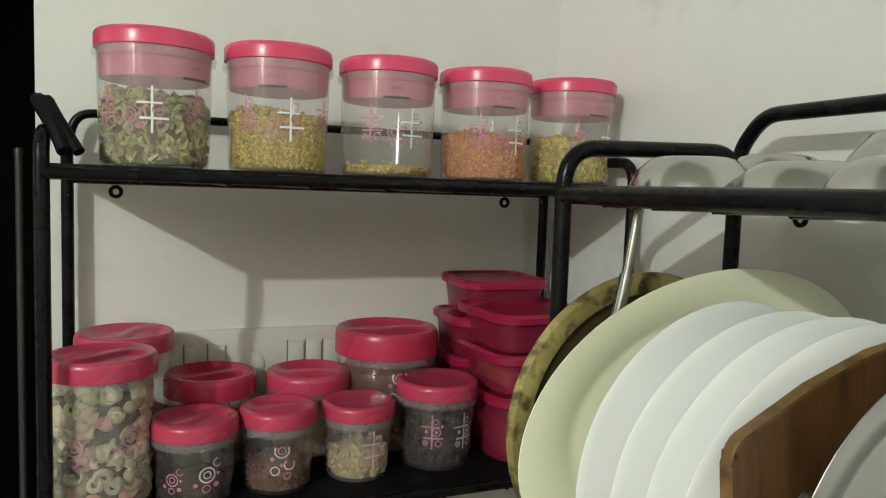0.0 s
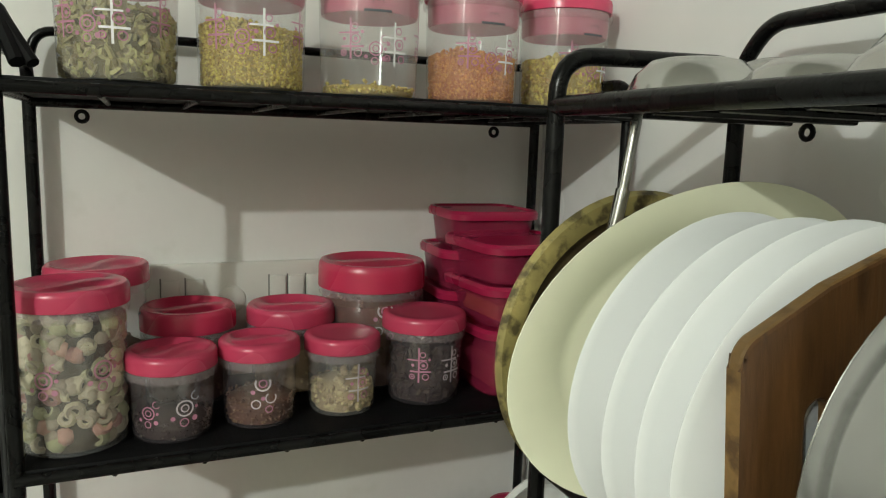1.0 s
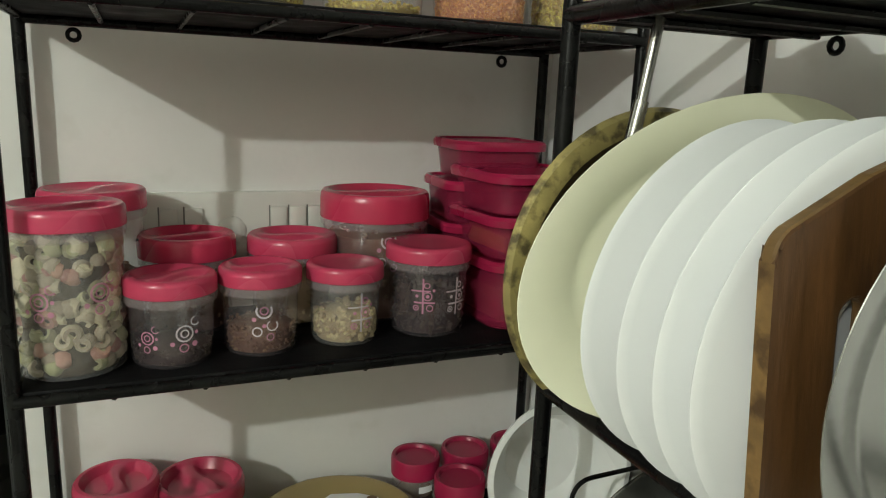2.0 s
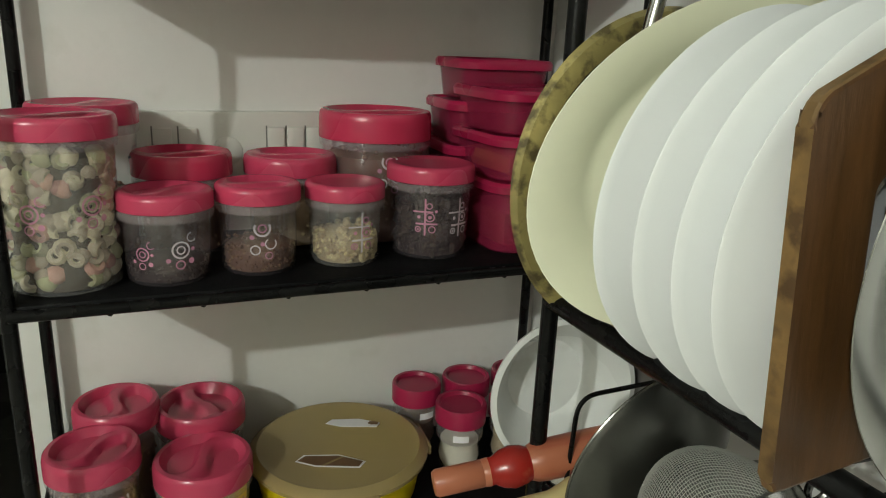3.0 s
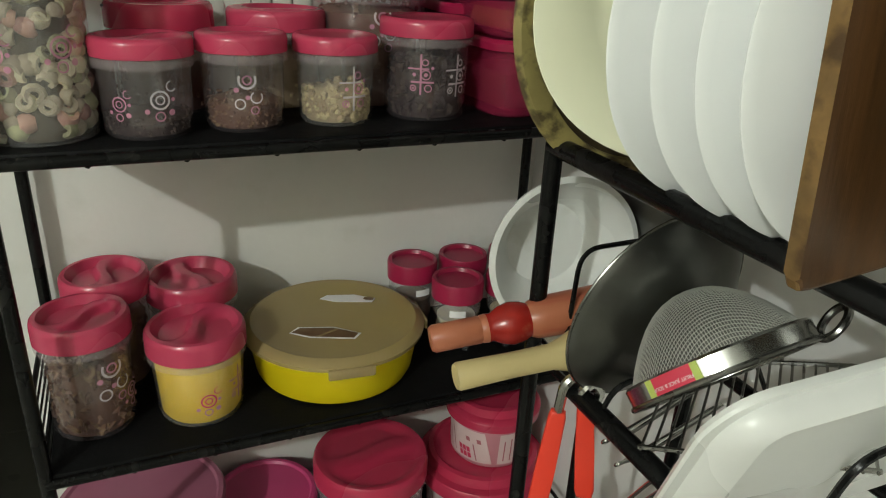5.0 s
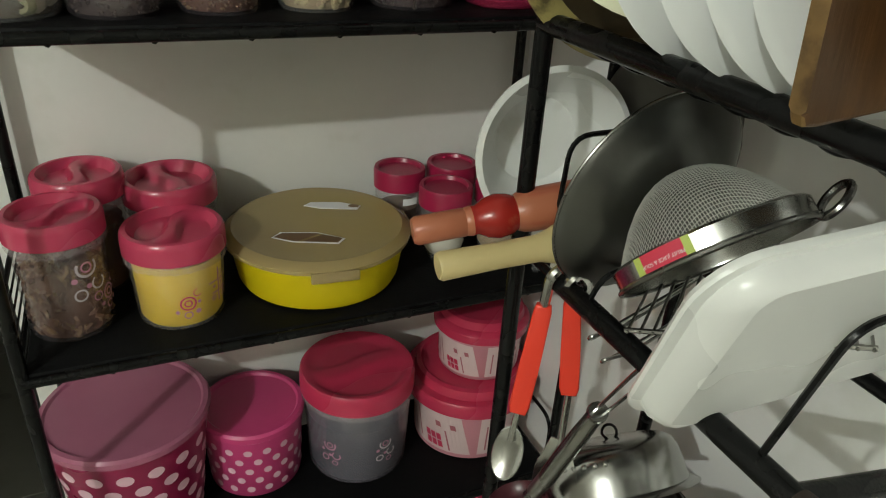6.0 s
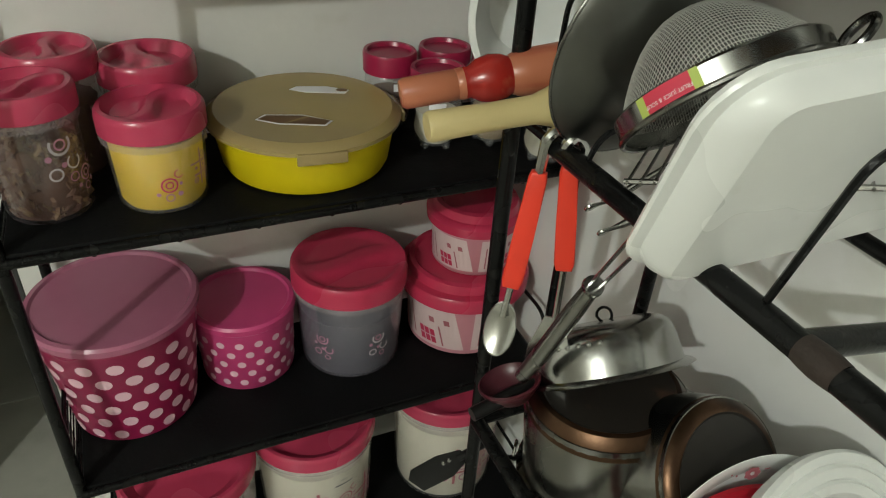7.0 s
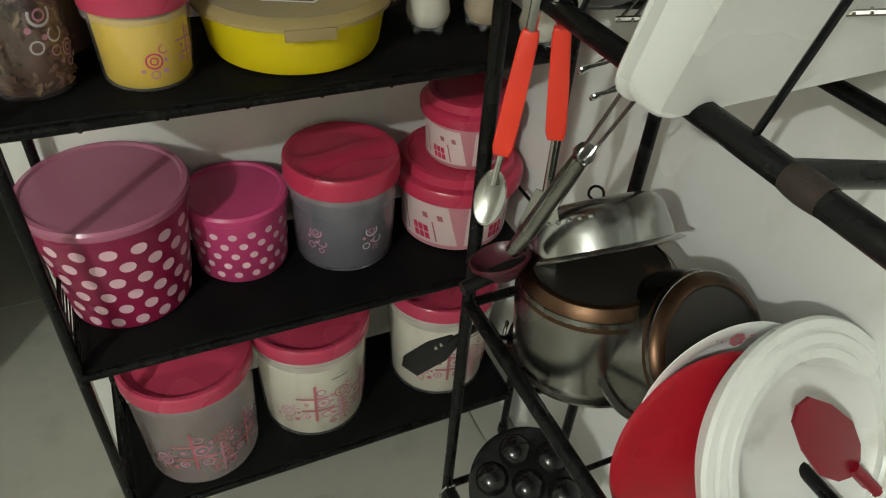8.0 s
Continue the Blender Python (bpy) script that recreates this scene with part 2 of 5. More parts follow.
def tube(points, r, seg=10, bm=None, closed=False, radii=None):
    """A round bar along a line of points."""
    bm = bm or bmesh.new()
    pts = [Vector(p) for p in points]
    n = len(pts)
    rings, side = [], None
    for i, p in enumerate(pts):
        a = pts[i - 1] if (i or closed) else p
        b = pts[(i + 1) % n] if (i < n - 1 or closed) else p
        d = (b - a).normalized()
        if side is None:
            side = d.orthogonal().normalized()
        side = (side - d * side.dot(d)).normalized()
        up = d.cross(side)
        rr = radii[i] if radii else r
        rings.append([bm.verts.new(p + (side * math.cos(2 * math.pi * k / seg) + up * math.sin(2 * math.pi * k / seg)) * rr) for k in range(seg)])
    pairs = list(zip(rings, rings[1:])) + ([(rings[-1], rings[0])] if closed else [])
    for a, b in pairs:
        for k in range(seg):
            bm.faces.new((a[k], a[(k + 1) % seg], b[(k + 1) % seg], b[k]))
    if not closed:
        bm.faces.new(rings[0][::-1]), bm.faces.new(rings[-1])
    return bm


def block(x0, y0, z0, x1, y1, z1, bevel=0.0, bm=None, seg=2):
    own = bmesh.new()
    r = bmesh.ops.create_cube(own, size=1.0)
    for v in r["verts"]:
        v.co = Vector((x0 + (v.co.x + 0.5) * (x1 - x0), y0 + (v.co.y + 0.5) * (y1 - y0), z0 + (v.co.z + 0.5) * (z1 - z0)))
    if bevel:
        bmesh.ops.bevel(own, geom=own.edges[:], offset=bevel, segments=seg, affect="EDGES", profile=0.5)
    if bm is None:
        return own
    me = bpy.data.meshes.new("tmp")
    own.to_mesh(me)
    own.free()
    bm.from_mesh(me)
    bpy.data.meshes.remove(me)
    return bm


def extrude_outline(outline, depth, bevel=0.0, seg=2):
    """A flat slab from an outline in x and y, of that depth in z."""
    bm = bmesh.new()
    lo = [bm.verts.new((x, y, 0)) for x, y in outline]
    hi = [bm.verts.new((x, y, depth)) for x, y in outline]
    n = len(outline)
    bm.faces.new(lo[::-1]), bm.faces.new(hi)
    for i in range(n):
        bm.faces.new((lo[i], lo[(i + 1) % n], hi[(i + 1) % n], hi[i]))
    if bevel:
        rim = [e for e in bm.edges if abs(e.verts[0].co.z - e.verts[1].co.z) < 1e-7]
        bmesh.ops.bevel(bm, geom=rim, offset=bevel, segments=seg, affect="EDGES", profile=0.5)
    return bm


def arc(cx, cy, r, a0, a1, n=10):
    return [(cx + r * math.cos(radians(a0 + (a1 - a0) * i / n)), cy + r * math.sin(radians(a0 + (a1 - a0) * i / n))) for i in range(n + 1)]


def wrap(bm, radius, taper=0.0, lift=0.0006):
    """Roll a flat drawing (x round, y up, z out) onto a cylinder that faces -y."""
    for v in bm.verts:
        r = radius(v.co.y) if callable(radius) else radius
        a = v.co.x / r - math.pi / 2
        q = r + lift + v.co.z
        v.co = Vector((q * math.cos(a), q * math.sin(a), v.co.y))
    return bm


def flat_ring(bm, x, y, r, w, a0=0, a1=360, n=18):
    closed = a1 - a0 >= 360
    m = n if closed else n + 1
    A, B = [], []
    for i in range(m):
        a = radians(a0 + (a1 - a0) * i / n)
        A.append(bm.verts.new((x + r * math.cos(a), y + r * math.sin(a), 0)))
        B.append(bm.verts.new((x + (r - w) * math.cos(a), y + (r - w) * math.sin(a), 0)))
    for i in range(n):
        j = (i + 1) % m
        bm.faces.new((A[i], A[j], B[j], B[i]))
    return bm


def flat_dot(bm, x, y, r, n=12, squash=1.0):
    bm.faces.new([bm.verts.new((x + r * math.cos(2 * math.pi * i / n), y + r * squash * math.sin(2 * math.pi * i / n), 0)) for i in range(n)])
    return bm


def flat_bar(bm, x0, y0, x1, y1):
    n = max(1, int(abs(x1 - x0) / 0.006))
    for i in range(n):
        a, b = x0 + (x1 - x0) * i / n, x0 + (x1 - x0) * (i + 1) / n
        bm.faces.new([bm.verts.new(c) for c in ((a, y0, 0), (b, y0, 0), (b, y1, 0), (a, y1, 0))])
    return bm


# ---- the room ----
XW, YW = 0.258, 1.076      # inner faces of the side wall and the back wall
X0, Y0, ZC = -3.1, -2.6, 3.0
# DX0, the unseen left jamb, is placed to shade the passage floor.
DX0, DX1, DZ, YP = -0.86, -0.474, 2.06, 3.3   # the doorway in the back wall and the end of the dark passage behind it
wall_back = block(DX1, YW, 0, XW + 0.12, YW + 0.12, ZC)
block(X0 - 0.12, YW, 0, DX0, YW + 0.12, ZC, bm=wall_back)
block(DX0, YW, DZ, DX1, YW + 0.12, ZC, bm=wall_back)
tagged(part("wall_back", wall_back, WALL, smooth=False), "plain white painted kitchen wall behind the shelves", "wall", kind="structure")
tagged(part("wall_passage_east", block(DX1 + 0.3, YW + 0.12, 0, DX1 + 0.4, YP, ZC), PASSAGE_DARK, smooth=False), "passage wall, coloured near black to look unlit", "wall", kind="structure")
tagged(part("wall_passage_west", block(DX0 - 0.4, YW + 0.12, 0, DX0 - 0.3, YP, ZC), PASSAGE_DARK, smooth=False), "passage wall, coloured near black to look unlit", "wall", kind="structure")
tagged(part("wall_passage_end", block(DX0 - 0.4, YP, 0, DX1 + 0.4, YP + 0.1, ZC), PASSAGE_DARK, smooth=False), "passage end wall, coloured near black to look unlit", "wall", kind="structure")
tagged(part("ceiling_passage", block(DX0 - 0.4, YW + 0.12, ZC, DX1 + 0.4, YP + 0.1, ZC + 0.1), PASSAGE_DARK, smooth=False), "passage ceiling, coloured near black to look unlit", "ceiling", kind="structure")
tagged(part("wall_side", block(XW, Y0, 0, XW + 0.12, YW, ZC, 0.0), WALL_TILE, smooth=False), "glossy white wall beside the dish rack, lightly marked", "wall", kind="structure")
tagged(part("wall_left", block(X0 - 0.12, Y0, 0, X0, YW, ZC), FAR_WALL, smooth=False), "unseen room wall, toned down to cut bounced light", "wall", kind="structure")
tagged(part("wall_rear", block(X0 - 0.12, Y0 - 0.12, 0, XW + 0.12, Y0, ZC), FAR_WALL, smooth=False), "unseen room wall, toned down to cut bounced light", "wall", kind="structure")
tagged(part("ceiling", block(X0 - 0.12, Y0 - 0.12, ZC, XW + 0.12, YW + 0.12, ZC + 0.1), CEIL, smooth=False), "unseen ceiling, toned down to cut bounced light", "ceiling", kind="structure")
tagged(part("floor", block(X0 - 0.12, Y0 - 0.12, -0.1, XW + 0.12, YP + 0.1, -0.006), GROUT, smooth=False), "beige glossy floor tiles with thin joints", "floor", kind="structure")
floor = bpy.data.objects["floor"]
TILE = 0.6
for i in range(7):
    for j in range(11):
        x, y = 0.19 - TILE * i, 0.94 - TILE * (j - 5)
        x1, y1 = min(x + TILE - 0.003, XW), min(y + TILE - 0.003, YP)
        if x1 <= X0 or y1 <= Y0 or (y > YW and not -2.1 < x < -0.3):
            continue
        part("tile", block(max(x, X0), max(y, Y0), -0.012, x1, y1, 0.0, 0.001, seg=1), FLOOR, floor, smooth=False)

bulb = thing("light_bulb", "lit white bulb in a wall holder", "lamp", at=pose(LAMP.x, LAMP.y, LAMP.z))
part("glass", lathe([(0, -0.034), (0.02, -0.03), (0.03, -0.012), (0.03, 0.006), (0.02, 0.03), (0.014, 0.045)], 24), BULB, bulb)
bulb.children[0].visible_shadow = False
part("holder", lathe([(0.016, 0.045), (0.02, 0.05), (0.02, 0.09), (0.03, 0.1), (0.0, 0.1)], 24), SWITCH, bulb)
part("cord", tube([(0, 0, 0.1), (0, 0, ZC - LAMP.z)], 0.003, 6), SWITCH, bulb)

pipe = thing("door_bolt", "long grey metal bolt bar standing in the dark passage", "bolt", at=pose(-0.540, 1.40, 0))
part("bar", tube([(0, 0, 0.0), (0, 0, 1.54)], 0.006, 10), GREY_TRIM, pipe)
part("cap", lathe([(0, 0.01), (0.006, 0.008), (0.008, 0), (0, 0)], 12), GREY_TRIM, pipe, at=pose(0, 0, 1.54))

# ---- shelf rack along the back wall ----
AL, AR, AF, AB = -0.438, 0.230, 0.830, 1.054
A_TOP = [1.517, 1.155, 0.815, 0.461, 0.128]
R_POST = 0.0072
rack = thing("shelf_rack", "black metal five-tier shelf rack against the white wall", "rack")
for x in (AL, AR):
    part("end_frame", tube(fillet([(x, AF, 0.0), (x, AF, 1.548), (x, AB, 1.548), (x, AB, 0.0)], 0.03, 7), R_POST, 12), BLACK, rack)
    for z in A_TOP[1:]:
        if x == AL:
            for k in range(4):
                part("guard_wire", tube([(x, AF + 0.004, z + 0.014 + 0.017 * k), (x, AB - 0.004, z + 0.014 + 0.017 * k)], 0.0012, 6), BLACK, rack)
        part("side_guard", tube(fillet([(x, AF + 0.01, z), (x, AF + 0.01, z + 0.085), (x, AB - 0.01, z + 0.085), (x, AB - 0.01, z)], 0.03), 0.003, 8), BLACK, rack)
part("back_rail", tube(fillet([(AL, AB, 1.54), (AL + 0.01, AB, 1.583), (AR - 0.01, AB, 1.583), (AR, AB, 1.54)], 0.02), 0.0055, 10), BLACK, rack)
for z in A_TOP:
    part("shelf_board", block(AL + 0.003, AF - 0.002, z - 0.010, AR - 0.003, AB, z, 0.003), MAT_BLACK, rack)
    frame_bm = tube(fillet([(AL, AF - 0.004, z - 0.009), (AR, AF - 0.004, z - 0.009)], 0.01), 0.006, 10)
    tube([(AL, AB, z - 0.014), (AR, AB, z - 0.014)], 0.006, 10, frame_bm)
    tube([(AL, AF, z - 0.010), (AL, AB, z - 0.010)], 0.006, 10, frame_bm)
    tube([(AR, AF, z - 0.010), (AR, AB, z - 0.010)], 0.006, 10, frame_bm)
    part("shelf_frame", frame_bm, BLACK, rack)
    for k in range(1, 8):
        x = AL + (AR - AL) * k / 8
        part("cross_rod", tube([(x, AF - 0.006, z - 0.0135), (x, AB, z - 0.0135)], 0.003, 6), BLACK, rack)
for x in (-0.384, 0.162):
    part("fixing_loop", tube([(x + 0.0062 * math.cos(a / 12 * 2 * math.pi), AB + 0.002, 1.488 + 0.0062 * math.sin(a / 12 * 2 * math.pi)) for a in range(12)], 0.0026, 8, closed=True), BLACK, rack)
for x in (AL, AR):
    for y in (AF, AB):
        part("foot", lathe([(0, 0), (0.010, 0), (0.011, 0.004), (0.0095, 0.02), (0, 0.02)], 14), BAKELITE, rack, at=pose(x, y, 0))

# folded black cloth strap hung over the top corner
strap = bmesh.new()
for i in range(2):
    tube(fillet([(AL + 0.02 + 0.012 * i, AF - 0.005, 1.528), (AL + 0.005 + 0.004 * i, AF + 0.02, 1.565), (AL - 0.012 + 0.01 * i, AF + 0.05, 1.585), (AL + 0.005, AF + 0.07, 1.55)], 0.02), 0.007 - 0.0015 * i, 8, strap)
tagged(part("strap", strap, MAT_BLACK), "black crumpled cloth strap looped over the rack's top corner", "strap")

# ---- dish rack along the side wall ----
BX, BW, BY, BN = 0.0, 0.2, 0.625, 0.005
B_Z = [1.504, 1.190, 0.998, 0.625, 0.250]
dish_rack = thing("dish_rack", "black metal dish and pan rack along the side wall", "rack")
for y in (BY, BN):
    part("end_frame", tube(fillet([(BX, y, 0.0), (BX, y, 1.546), (BW, y, 1.552), (BW, y, 0.0)], 0.035, 7), 0.0078, 12), BLACK, dish_rack)
part("back_rail", tube(fillet([(BW, BY, 1.53), (BW, BY - 0.004, 1.555), (BW, BY - 0.03, 1.586), (BW, BN + 0.03, 1.586), (BW, BN, 1.54)], 0.02), 0.0075, 10), BLACK, dish_rack)
for z in B_Z:
    zb = z - 0.045 if z == 0.998 else z
    far = 0.556 if z == 0.998 else BY
    part("front_rail", tube([(BX, far, z), (BX, BN, z)], 0.0085, 12), BLACK, dish_rack)
    part("rear_rail", tube([(BW, BY, zb), (BW, BN, zb)], 0.007, 10), BLACK, dish_rack)
    part("cross_bar", tube([(BX, far - 0.002, z), (BW, BY - 0.002, zb)], 0.006, 10), BLACK, dish_rack)
    if z < 1.1:
        part("cross_tube", tube([(BX, 0.316 if z > 0.9 else 0.18, z), (BW, 0.316 if z > 0.9 else 0.18, zb)], 0.0085, 12), BLACK, dish_rack)
part("weld", lathe([(0.0087, -0.013), (0.0094, -0.006), (0.0097, 0), (0.0093, 0.007), (0.0087, 0.012)], 20), RUST, dish_rack, "rusty weld spot", at=aim((BX, 0.302, 0.998), (0, 1, 0)))
part("rail_stub", tube([(BX, BY, 0.998), (BX, 0.556, 0.998)], 0.004, 8), BLACK, dish_rack)
# top tier: sheet with rods under it
part("top_sheet", block(BX + 0.004, BN, 1.500, BW - 0.004, BY, 1.506, 0.001), MAT_BLACK, dish_rack)
for k in range(1, 10):
    y = BN + (BY - BN) * k / 10
    part("top_rod", tube([(BX, y, 1.497), (BW, y, 1.497)], 0.003, 6), BLACK, dish_rack)
part("fixing_loop", tube([(BW, 0.545 + 0.0058 * math.cos(a / 12 * 2 * math.pi), 1.489 + 0.0058 * math.sin(a / 12 * 2 * math.pi)) for a in range(12)], 0.0025, 8, closed=True), BLACK, dish_rack)
# sagging wire cradle that holds the plates
for k in range(9):
    y = 0.585 - 0.034 * k
    part("plate_wire", tube(fillet([(BX, y, 1.19), (BX + 0.03, y, 1.168), (BW - 0.03, y, 1.158), (BW, y, 1.19)], 0.02), 0.0022, 6), BLACK, dish_rack)
for x0, y0, y1, z1 in ((0.0, 0.346, 0.322, 1.105), (0.0, 0.25, 0.228, 1.105), (0.0, 0.44, 0.43, 1.03), (0.0, 0.52, 0.512, 1.03), (0.016, 0.600, 0.600, 1.105)):
    part("divider_wire", tube(fillet([(x0, y0, 0.992 if x0 == 0 else 0.985), (x0 + 0.006, y1, z1), (BW - 0.05, y1 + 0.004, z1), (BW, y0, 0.953)], 0.02), 0.0024, 6), BLACK, dish_rack)
for x in (0.048, 0.094):
    part("end_wire", tube(fillet([(x, 0.618, 0.980), (x, 0.660, 0.966), (x, 0.740, 0.966), (x, 0.752, 1.000)], 0.012), 0.0024, 6), BLACK, dish_rack)
part("end_wire", tube([(0.03, 0.752, 1.000), (0.112, 0.752, 1.000)], 0.0024, 6), BLACK, dish_rack)
for z in (0.625, 0.25):
    for k in range(7):
        y = 0.57 - 0.08 * k
        part("tray_wire", tube([(BX, y, z), (BX + 0.02, y, z - (0.045 if y < 0.45 else 0.012)), (BW - 0.02, y, z - (0.045 if y < 0.45 else 0.012)), (BW, y, z)], 0.003, 6), BLACK, dish_rack)
for x in (BX, BW):
    for y in (BY, BN):
        part("foot", lathe([(0, 0), (0.010, 0), (0.011, 0.004), (0.0095, 0.02), (0, 0.02)], 14), BAKELITE, dish_rack, at=pose(x, y, 0))

# switch board on the back wall
panel = tagged(part("switch_panel", block(-0.322, YW - 0.012, 1.185, -0.08, YW, 1.305, 0.004), SWITCH), "white electric switch panel fixed to the wall", "switch panel")
for k, x in enumerate((-0.302, -0.272, -0.165, -0.140, -0.115)):
    part("switch", block(x, YW - 0.016, 1.235, x + 0.022, YW - 0.010, 1.285, 0.002), SWITCH, panel)
    part("switch_gap", block(x - 0.0018, YW - 0.0128, 1.233, x, YW - 0.011, 1.287), SWITCH_GAP, panel, smooth=False)
part("socket", lathe([(0, 0.006), (0.012, 0.006), (0.018, 0.003), (0.019, 0)], 24), SWITCH, panel, at=aim((-0.215, YW - 0.0105, 1.255), (0, -1, 0)))


# ---- jars ----
def lid_mesh(r, h, lip=0.0025, dish=0.006, swirl=None):
    """A lid: a rounded rim round a sunken top; with a swirl, an S-shaped ridge is left standing across it."""
    edge = [(r - 0.001, 0), (r + lip, 0.0005), (r + lip, h * 0.70), (r + lip - 0.0010, h * 0.90), (r + lip - 0.0032, h), (r - 0.0055, h + 0.0003)]
    if swirl is None:
        return lathe(edge + [(r - 0.008, h - dish * 0.5), (r * 0.55, h - dish), (0, h - dish)], 48)
    top = [(r - 0.0055) * k / 12 for k in range(11, -1, -1)]
    bm = lathe(edge + [(q, h) for q in top], 48)
    soft = lambda v: 0 if v <= 0 else 1 if v >= 1 else v * v * (3 - 2 * v)
    for v in bm.verts:
        q = math.hypot(v.co.x, v.co.y)
        if v.co.z > h - 1e-5 and q < r - 0.006:
            off = abs(v.co.y - swirl * r * 0.50 * math.sin(v.co.x / r * math.pi))
            v.co.z = h - dish * soft((r - 0.0055 - q) / (r * 0.16)) * (0.18 + 0.82 * soft((off - r * 0.10) / (r * 0.20)))
    return bm


def bits(kind, n, r, z0, z1, size, rng, mats_parent, mat, name="loose_filling", uneven=0.01):
    """Loose pieces packed against the inside of a jar and over the top of its filling."""
    bm = bmesh.new()
    for i in range(n):
        top = rng.random() < 0.28
        a = rng.random() * 2 * math.pi
        z = z1 + rng.uniform(-0.6, 0.3) * uneven + uneven * 0.5 * math.sin(a * 2) if top else z0 + size * 0.4 + (z1 - z0 - size * 0.4) * rng.random()
        q = (r(max(z0, z)) - size * 0.5) * (math.sqrt(rng.random()) if top else 0.96 + 0.04 * rng.random())
        m = Matrix.Translation((q * math.cos(a), q * math.sin(a), z)) @ Euler((rng.random() * 6, rng.random() * 6, rng.random() * 6)).to_matrix().to_4x4()
        s = size * rng.uniform(0.8, 1.2)
        if kind == "ring":
            o = lathe([(s * 0.20, -s * 0.36), (s * 0.40, -s * 0.38), (s * 0.54, -s * 0.15), (s * 0.54, s * 0.15), (s * 0.40, s * 0.38), (s * 0.20, s * 0.36), (s * 0.17, 0), (s * 0.20, -s * 0.36)], 10)
        elif kind == "flake":
            o = lathe([(0, s * 0.1), (s * 0.4, s * 0.22), (s * 0.62, 0), (s * 0.4, -s * 0.16), (0, -s * 0.05)], 6)
        else:
            o = lathe([(0, s * 0.42), (s * 0.38, s * 0.26), (s * 0.5, 0), (s * 0.38, -s * 0.26), (0, -s * 0.42)], 6)
        o.transform(m)
        me = bpy.data.meshes.new("tmp")
        o.to_mesh(me)
        o.free()
        bm.from_mesh(me)
        bpy.data.meshes.remove(me)
    ob = part(name, bm, mat, mats_parent)
    ob["kind"] = "stuff"
    return ob


def pattern(parent, radius, z, turn, style, mat_a, mat_b, scale=1.0):
    """Printed circles and crossed bars on a jar's wall, turned to face that way."""
    a, b = bmesh.new(), bmesh.new()
    s = scale
    if style == "cross":
        flat_bar(a, -0.0012 * s, -0.02 * s, 0.0012 * s, 0.028 * s), flat_bar(a, -0.012 * s, -0.006 * s, 0.016 * s, -0.0036 * s), flat_bar(a, -0.016 * s, 0.010 * s, 0.010 * s, 0.012 * s)
        for x, y, r in ((0.006, 0.004, 0.0062), (0.005, 0.0185, 0.0042), (0.009, -0.012, 0.0048), (-0.009, -0.012, 0.004)):
            flat_ring(b, x * s, y * s, r * s, 0.0014 * s)
        for x, y, r in ((0.006, 0.004, 0.0024), (-0.008, 0.004, 0.0022), (0.014, 0.012, 0.002), (-0.009, -0.012, 0.0014)):
            flat_dot(b, x * s, y * s, r * s)
    elif style == "curl":
        flat_ring(a, 0, 0.012 * s, 0.0085 * s, 0.0020 * s, 150, 390), flat_ring(a, 0.008 * s, -0.004 * s, 0.006 * s, 0.0014 * s, 120, 400), flat_ring(a, -0.007 * s, -0.010 * s, 0.0052 * s, 0.0014 * s)
        flat_ring(b, 0, 0.012 * s, 0.0045 * s, 0.0014 * s), flat_ring(b, 0.006 * s, -0.016 * s, 0.004 * s, 0.001 * s), flat_dot(b, -0.010 * s, 0.003 * s, 0.0024 * s), flat_dot(b, 0.0 * s, -0.004 * s, 0.0022 * s)
    elif style == "rings":
        flat_ring(a, 0, 0, 0.009 * s, 0.0018 * s), flat_ring(a, 0, 0, 0.0045 * s, 0.0014 * s), flat_ring(a, 0.011 * s, 0.012 * s, 0.005 * s, 0.0012 * s, 90, 330)
        flat_dot(b, 0.010 * s, -0.012 * s, 0.003 * s), flat_ring(b, -0.001 * s, -0.015 * s, 0.0048 * s, 0.0013 * s), flat_dot(b, 0.012 * s, 0.0, 0.002 * s), flat_dot(b, -0.012 * s, -0.010 * s, 0.0024 * s)
    for bm, mat in ((a, mat_a), (b, mat_b)):
        wrap(bm, radius)
        part("printed_pattern", bm, mat, parent, smooth=False, at=Matrix.Rotation(radians(turn), 4, "Z") @ Matrix.Translation((0, 0, z)))


def maker_mark(parent, radius, z, turn, mat):
    """A small emblem over a plain bar, where a maker's name is printed."""
    bm = bmesh.new()
    flat_bar(bm, -0.015, -0.0022, 0.015, 0.0004)
    flat_ring(bm, -0.003, 0.0075, 0.0032, 0.0007, 20, 200, 8), flat_ring(bm, 0.003, 0.0075, 0.0032, 0.0007, -20, 160, 8)
    part("maker_mark", wrap(bm, radius), mat, parent, smooth=False, at=Matrix.Rotation(radians(turn), 4, "Z") @ Matrix.Translation((0, 0, z)))


